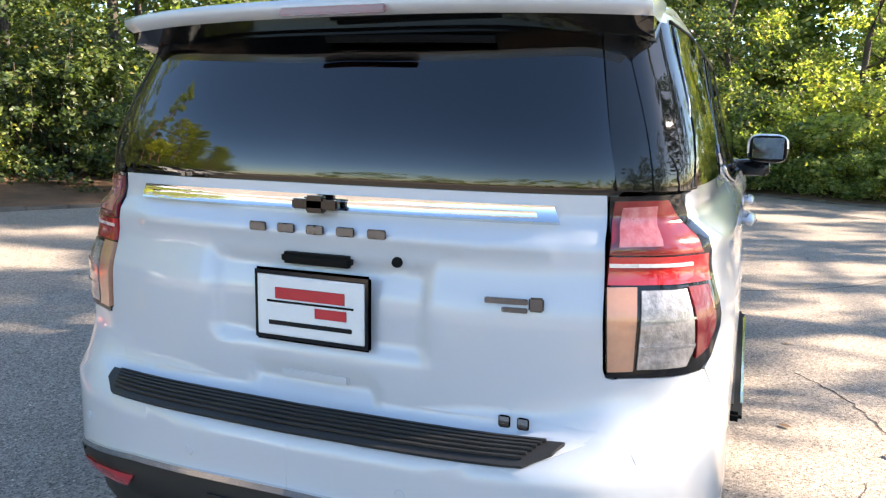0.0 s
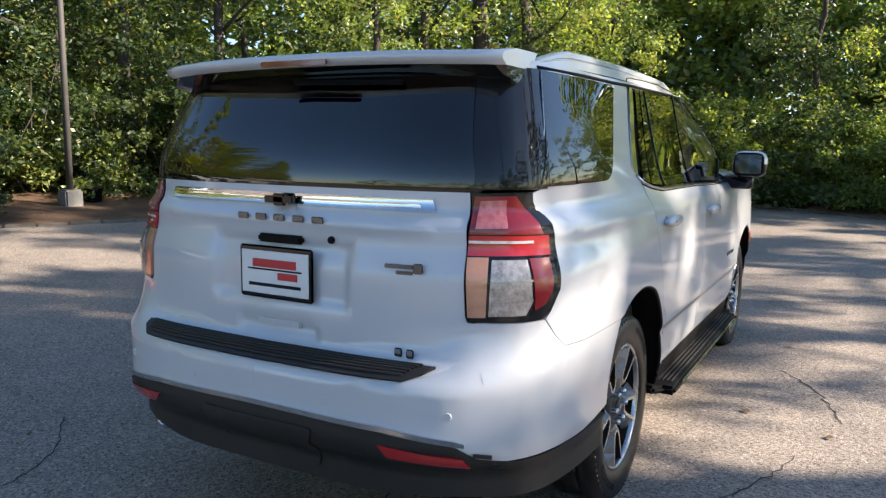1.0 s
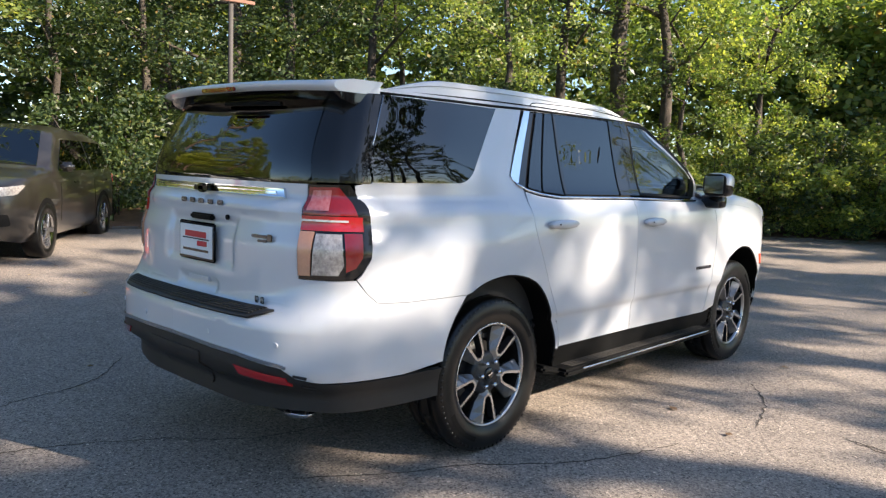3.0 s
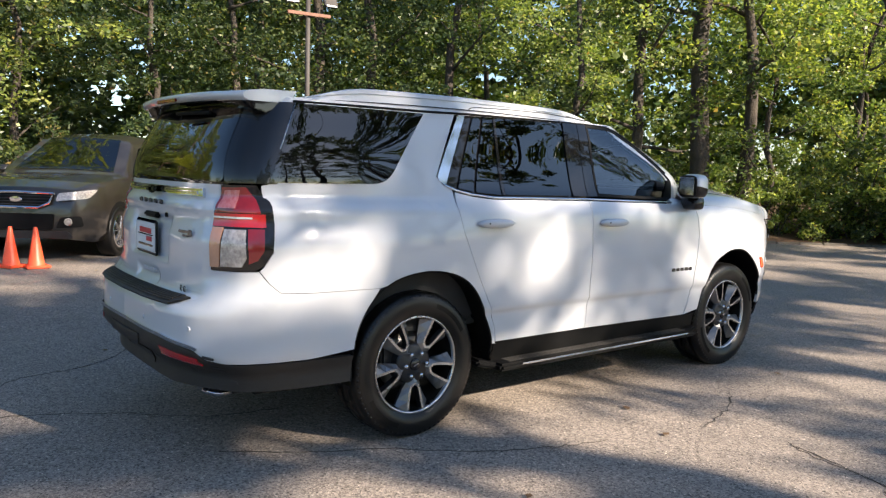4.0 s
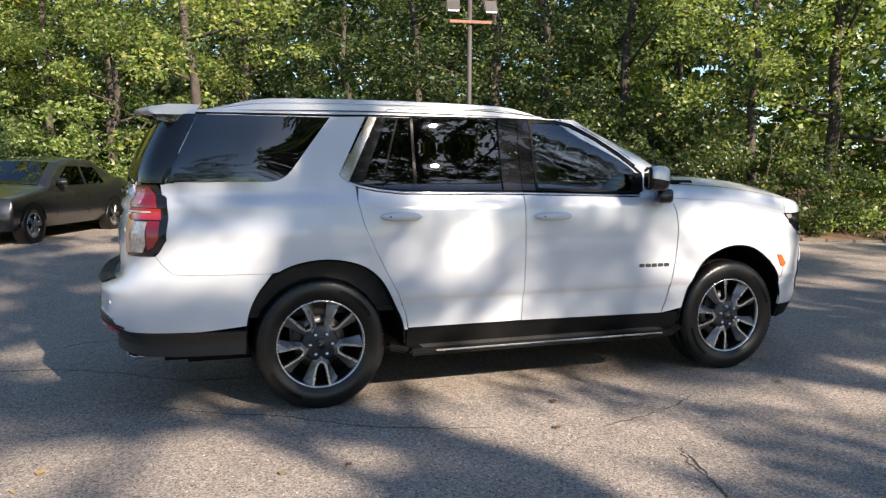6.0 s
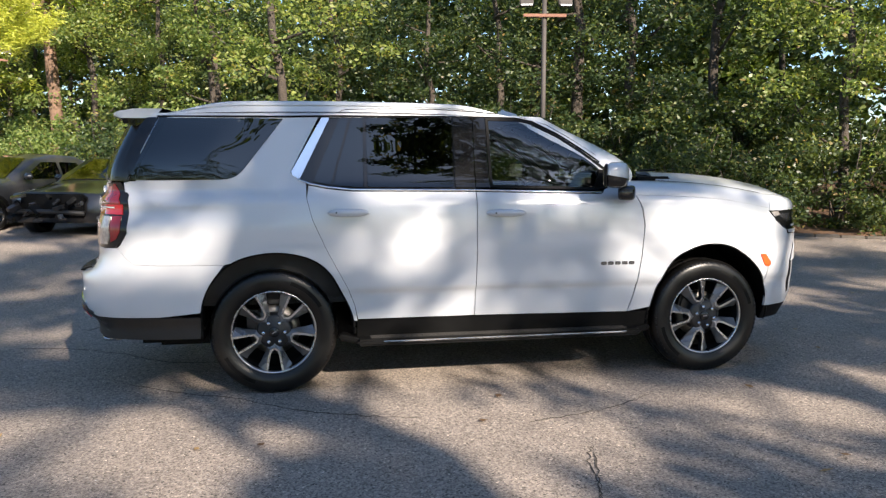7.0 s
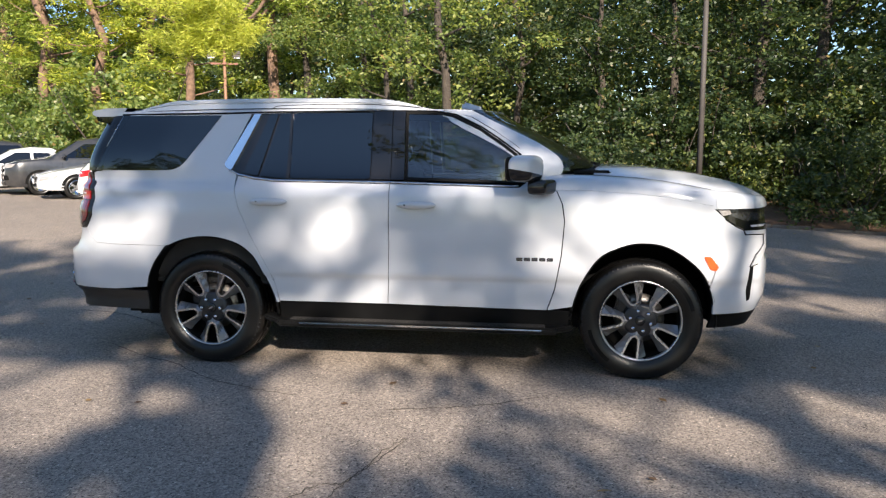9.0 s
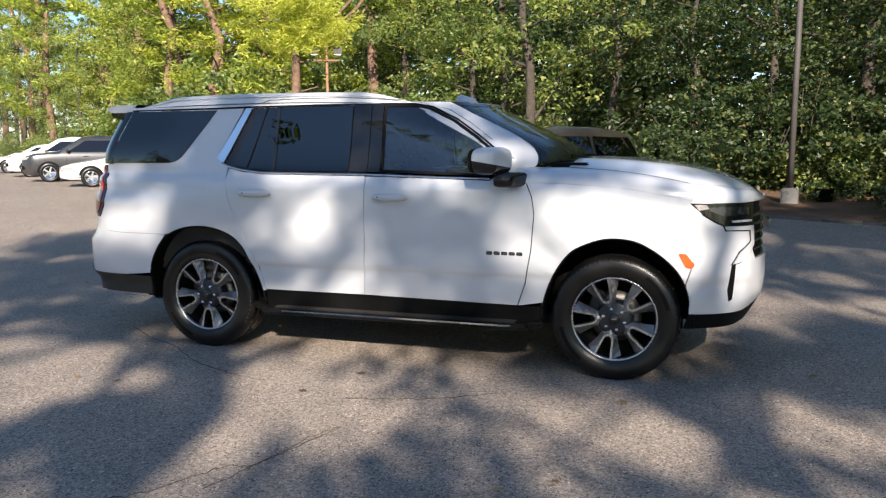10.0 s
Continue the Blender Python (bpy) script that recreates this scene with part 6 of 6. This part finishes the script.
        for k in range(4):
            z = .755 + k * .037
            part("grille_bar", tube([Vector(face(y, z)) + Vector((.016, 0, 0)) for y in np.linspace(-.38 - .02 * k, .38 + .02 * k, 9)], .006, 4), GUNMETAL, gr)
        ring_pts = [Vector(face(y, z)) + Vector((.016, 0, 0)) for y, z in g + g[:1]]
        part("grille_frame", tube(ring_pts, .017, 6), CHROME, car, "bright grille surround")
        em = lathe([(0, -.006), (.055, -.005), (.062, .006)], 20)
        part("nose_emblem", em, CHROME, car, "plain oval emblem").matrix_basis = pose(face(0, .82)[0] + .022, 0, .82, 0, 0, 90) @ Matrix.Diagonal((1.3, 1, .62, 1))
        for side in (-1, 1):
            if wreck and side > 0:
                continue
            sheet("headlamp", rounded([(side * .50, .80), (side * .84, .84), (side * .90, .955), (side * .52, .90)], .03), face, CLEAR_LENS, car, "pale swept-back headlamp", proud=.012, flange=.03, step=.06, centre=mid)
            sheet("fog_recess", rounded([(side * .50, .46), (side * .80, .48), (side * .78, .62), (side * .56, .60)], .03), face, CLAD, car, proud=.008, flange=.02, step=.08, centre=mid)
            part("fog_lamp", lathe([(0, -.012), (.045, -.010), (.052, .01)], 18), CLEAR_LENS, car, "round fog lamp").matrix_basis = pose(face(side * .66, .545)[0] + .02, side * .66, .545, 0, 0, 90)
        sheet("lower_intake", rounded([(-.46, .44), (.46, .44), (.48, .64), (-.48, .64)], .03), face, CLAD, car, proud=.007, flange=.02, step=.1, centre=mid)
        sheet("skid_strip", rounded([(-.72, .33), (.72, .33), (.66, .42), (-.66, .42)], .03), face, CLAD_GREY, car, "grey lower bumper strip", proud=.014, flange=.02, step=.1, centre=mid)
    if kind == "sedan" and not wreck:
        part("plate_blank", box((.015, .32, .14), (.03, 0, .50), .005), PLATE_WHITE, car)
    if wreck:
        rng = np.random.default_rng(3)
        for k in range(26):
            bm = bmesh.new()
            add_box(bm, (rng.uniform(.04, .2), rng.uniform(.06, .26), rng.uniform(.02, .09)), (rng.uniform(-.36, -.06), rng.uniform(-.78, .78), rng.uniform(.3, .74)), .008, tuple(rng.uniform(-50, 50, 3)))
            part("broken_panel", bm, (CLAD, CLAD_GREY, BLACK_PAINT, CLAD, BADGE)[k % 5], car, "crumpled piece at the broken front corner")
        part("windscreen_sticker", box((.004, .22, .06), (-x_base - .16, -.5, belt + .12), .001, (0, -32, 0)), STICKER, car, "yellow sticker")
    return car


STICKER = surface("yellow_sticker", (0.75, 0.55, 0.05), (0.85, 0.65, 0.10), 0.6)
BLACK_PAINT = paint("black_car_paint", (0.007, 0.007, 0.008), spread=.03)
BROWN_PAINT = paint("dark_bronze_car_paint", (0.017, 0.0145, 0.012), spread=.08)
GREY_PAINT = paint("dark_grey_car_paint", (0.022, 0.023, 0.026), spread=.15)
PALE_PAINT = paint("pearl_white_car_paint", (0.60, 0.60, 0.60), spread=.12)
SILVER_PAINT = paint("silver_car_paint", (0.50, 0.51, 0.52), spread=.12)


def heading(x, y, dx, dy):
    return pose(x, y, lie(x, y) - .01, 0, 0, math.degrees(math.atan2(dy, dx)))


def tub(at):
    t = thing("plastic_tub", "black plastic tub standing among leaves by the pole", "tub", m=pose(*at))
    part("shell", lathe([(.0, .0), (.13, .0), (.15, .03), (.175, .30), (.185, .31), (.185, .33), (.165, .33), (.16, .30), (.14, .05), (.0, .05)], 24, "Z"), CLAD, t, "", True)


cracks()
kerb()
tub((6.15, 10.95, .3))
light_pole((5.48, 10.66, .22), 5.0, -8, "tall grey light pole with two floodlights on a concrete footing")
light_pole((-9.4, 20.7, .3), 4.9, 20, "brown light pole with floodlights among the pines", BROWN_STEEL)
for x, y, a, b in ((-1.10, 6.60, 10, True), (-.86, 6.38, 35, False), (-.60, 6.26, 5, False)):
    cone((x, y, lie(x, y) + .002), a, "orange traffic cone with a pale band" if b else "plain orange traffic cone", b)
ROW = "cars parked along the wood"
parked_car("suv", heading(-.72, 6.75, -.603, -.797), BROWN_PAINT, "dark bronze sport utility car beside orange cones", ROW, rim=CHROME)
parked_car("sedan", heading(-4.2, 7.98, -.38, -.925), BLACK_PAINT, "black saloon car with its front torn open", ROW, True, CHROME)
cars_far = [("sedan", (-6.68, 8.95), (-.45, -.89), GREY_PAINT, "dark grey saloon car parked by the wood"),
            ("sedan", (-5.3, 14.2), (.84, .54), PALE_PAINT, "white saloon car parked nose to the wood"),
            ("sedan", (-11.8, 13.3), (-.75, -.66), SILVER_PAINT, "silver saloon car parked across the lot"),
            ("suv", (-14.0, 14.9), (-.75, -.66), GREY_PAINT, "dark grey hatchback across the lot"),
            ("sedan", (-16.2, 14.6), (-.78, -.62), PALE_PAINT, "white saloon car across the lot"),
            ("suv", (-20.4, 17.2), (-.78, -.62), GREY_PAINT, "dark grey sport utility car far across the lot"),
            ("suv", (-25.0, 20.8), (-.78, -.62), PALE_PAINT, "white sport utility car far across the lot"),
            ("sedan", (-30, 24.3), (-.78, -.62), PALE_PAINT, "white saloon car far across the lot")]
for kind, at, way, coat, label in cars_far:
    parked_car(kind, heading(*at, *way), coat, label, ROW, rim=CHROME)


def fallen_leaves(seed, n):
    """Dry leaves blown along the kerb and, sparsely, over the lot."""
    rng = np.random.default_rng(seed)
    at = []
    for k in range(n):
        x, y = along(rng.uniform(45, LENGTH - 14), -abs(rng.normal() * .55) + .3)
        at.append((x, y, lie(x, y) + .012))
    for k in range(110):
        x, y = rng.uniform(-4, 9), rng.uniform(-4.5, 8)
        if not (-1.4 < x < 4.2 and -1.2 < y < 1.2):
            at.append((x, y, lie(x, y) + .006))
    me = leaf_mesh("fallen_leaves", np.array(at), .07, .045, rng, DRY_LEAF, 3.0)
    co = np.empty(len(me.vertices) * 3, np.float32)
    me.vertices.foreach_get("co", co)
    co = co.reshape(-1, 4, 3)
    co[:, :, 2] = co[:, :1, 2] + (co[:, :, 2] - co[:, :1, 2]) * .15 + .006
    me.vertices.foreach_set("co", co.reshape(-1))
    me.update()
    tagged(new("fallen_leaves", me), "dry brown leaves scattered on the asphalt", "leaves", kind="stuff")


DRY_LEAF = leaf_stuff("dry_leaves", [(0.0, (0.10, 0.055, 0.03)), (0.5, (0.22, 0.13, 0.06)), (1.0, (0.42, 0.30, 0.14))], 0.15, 0.8)
fallen_leaves(8, 1500)
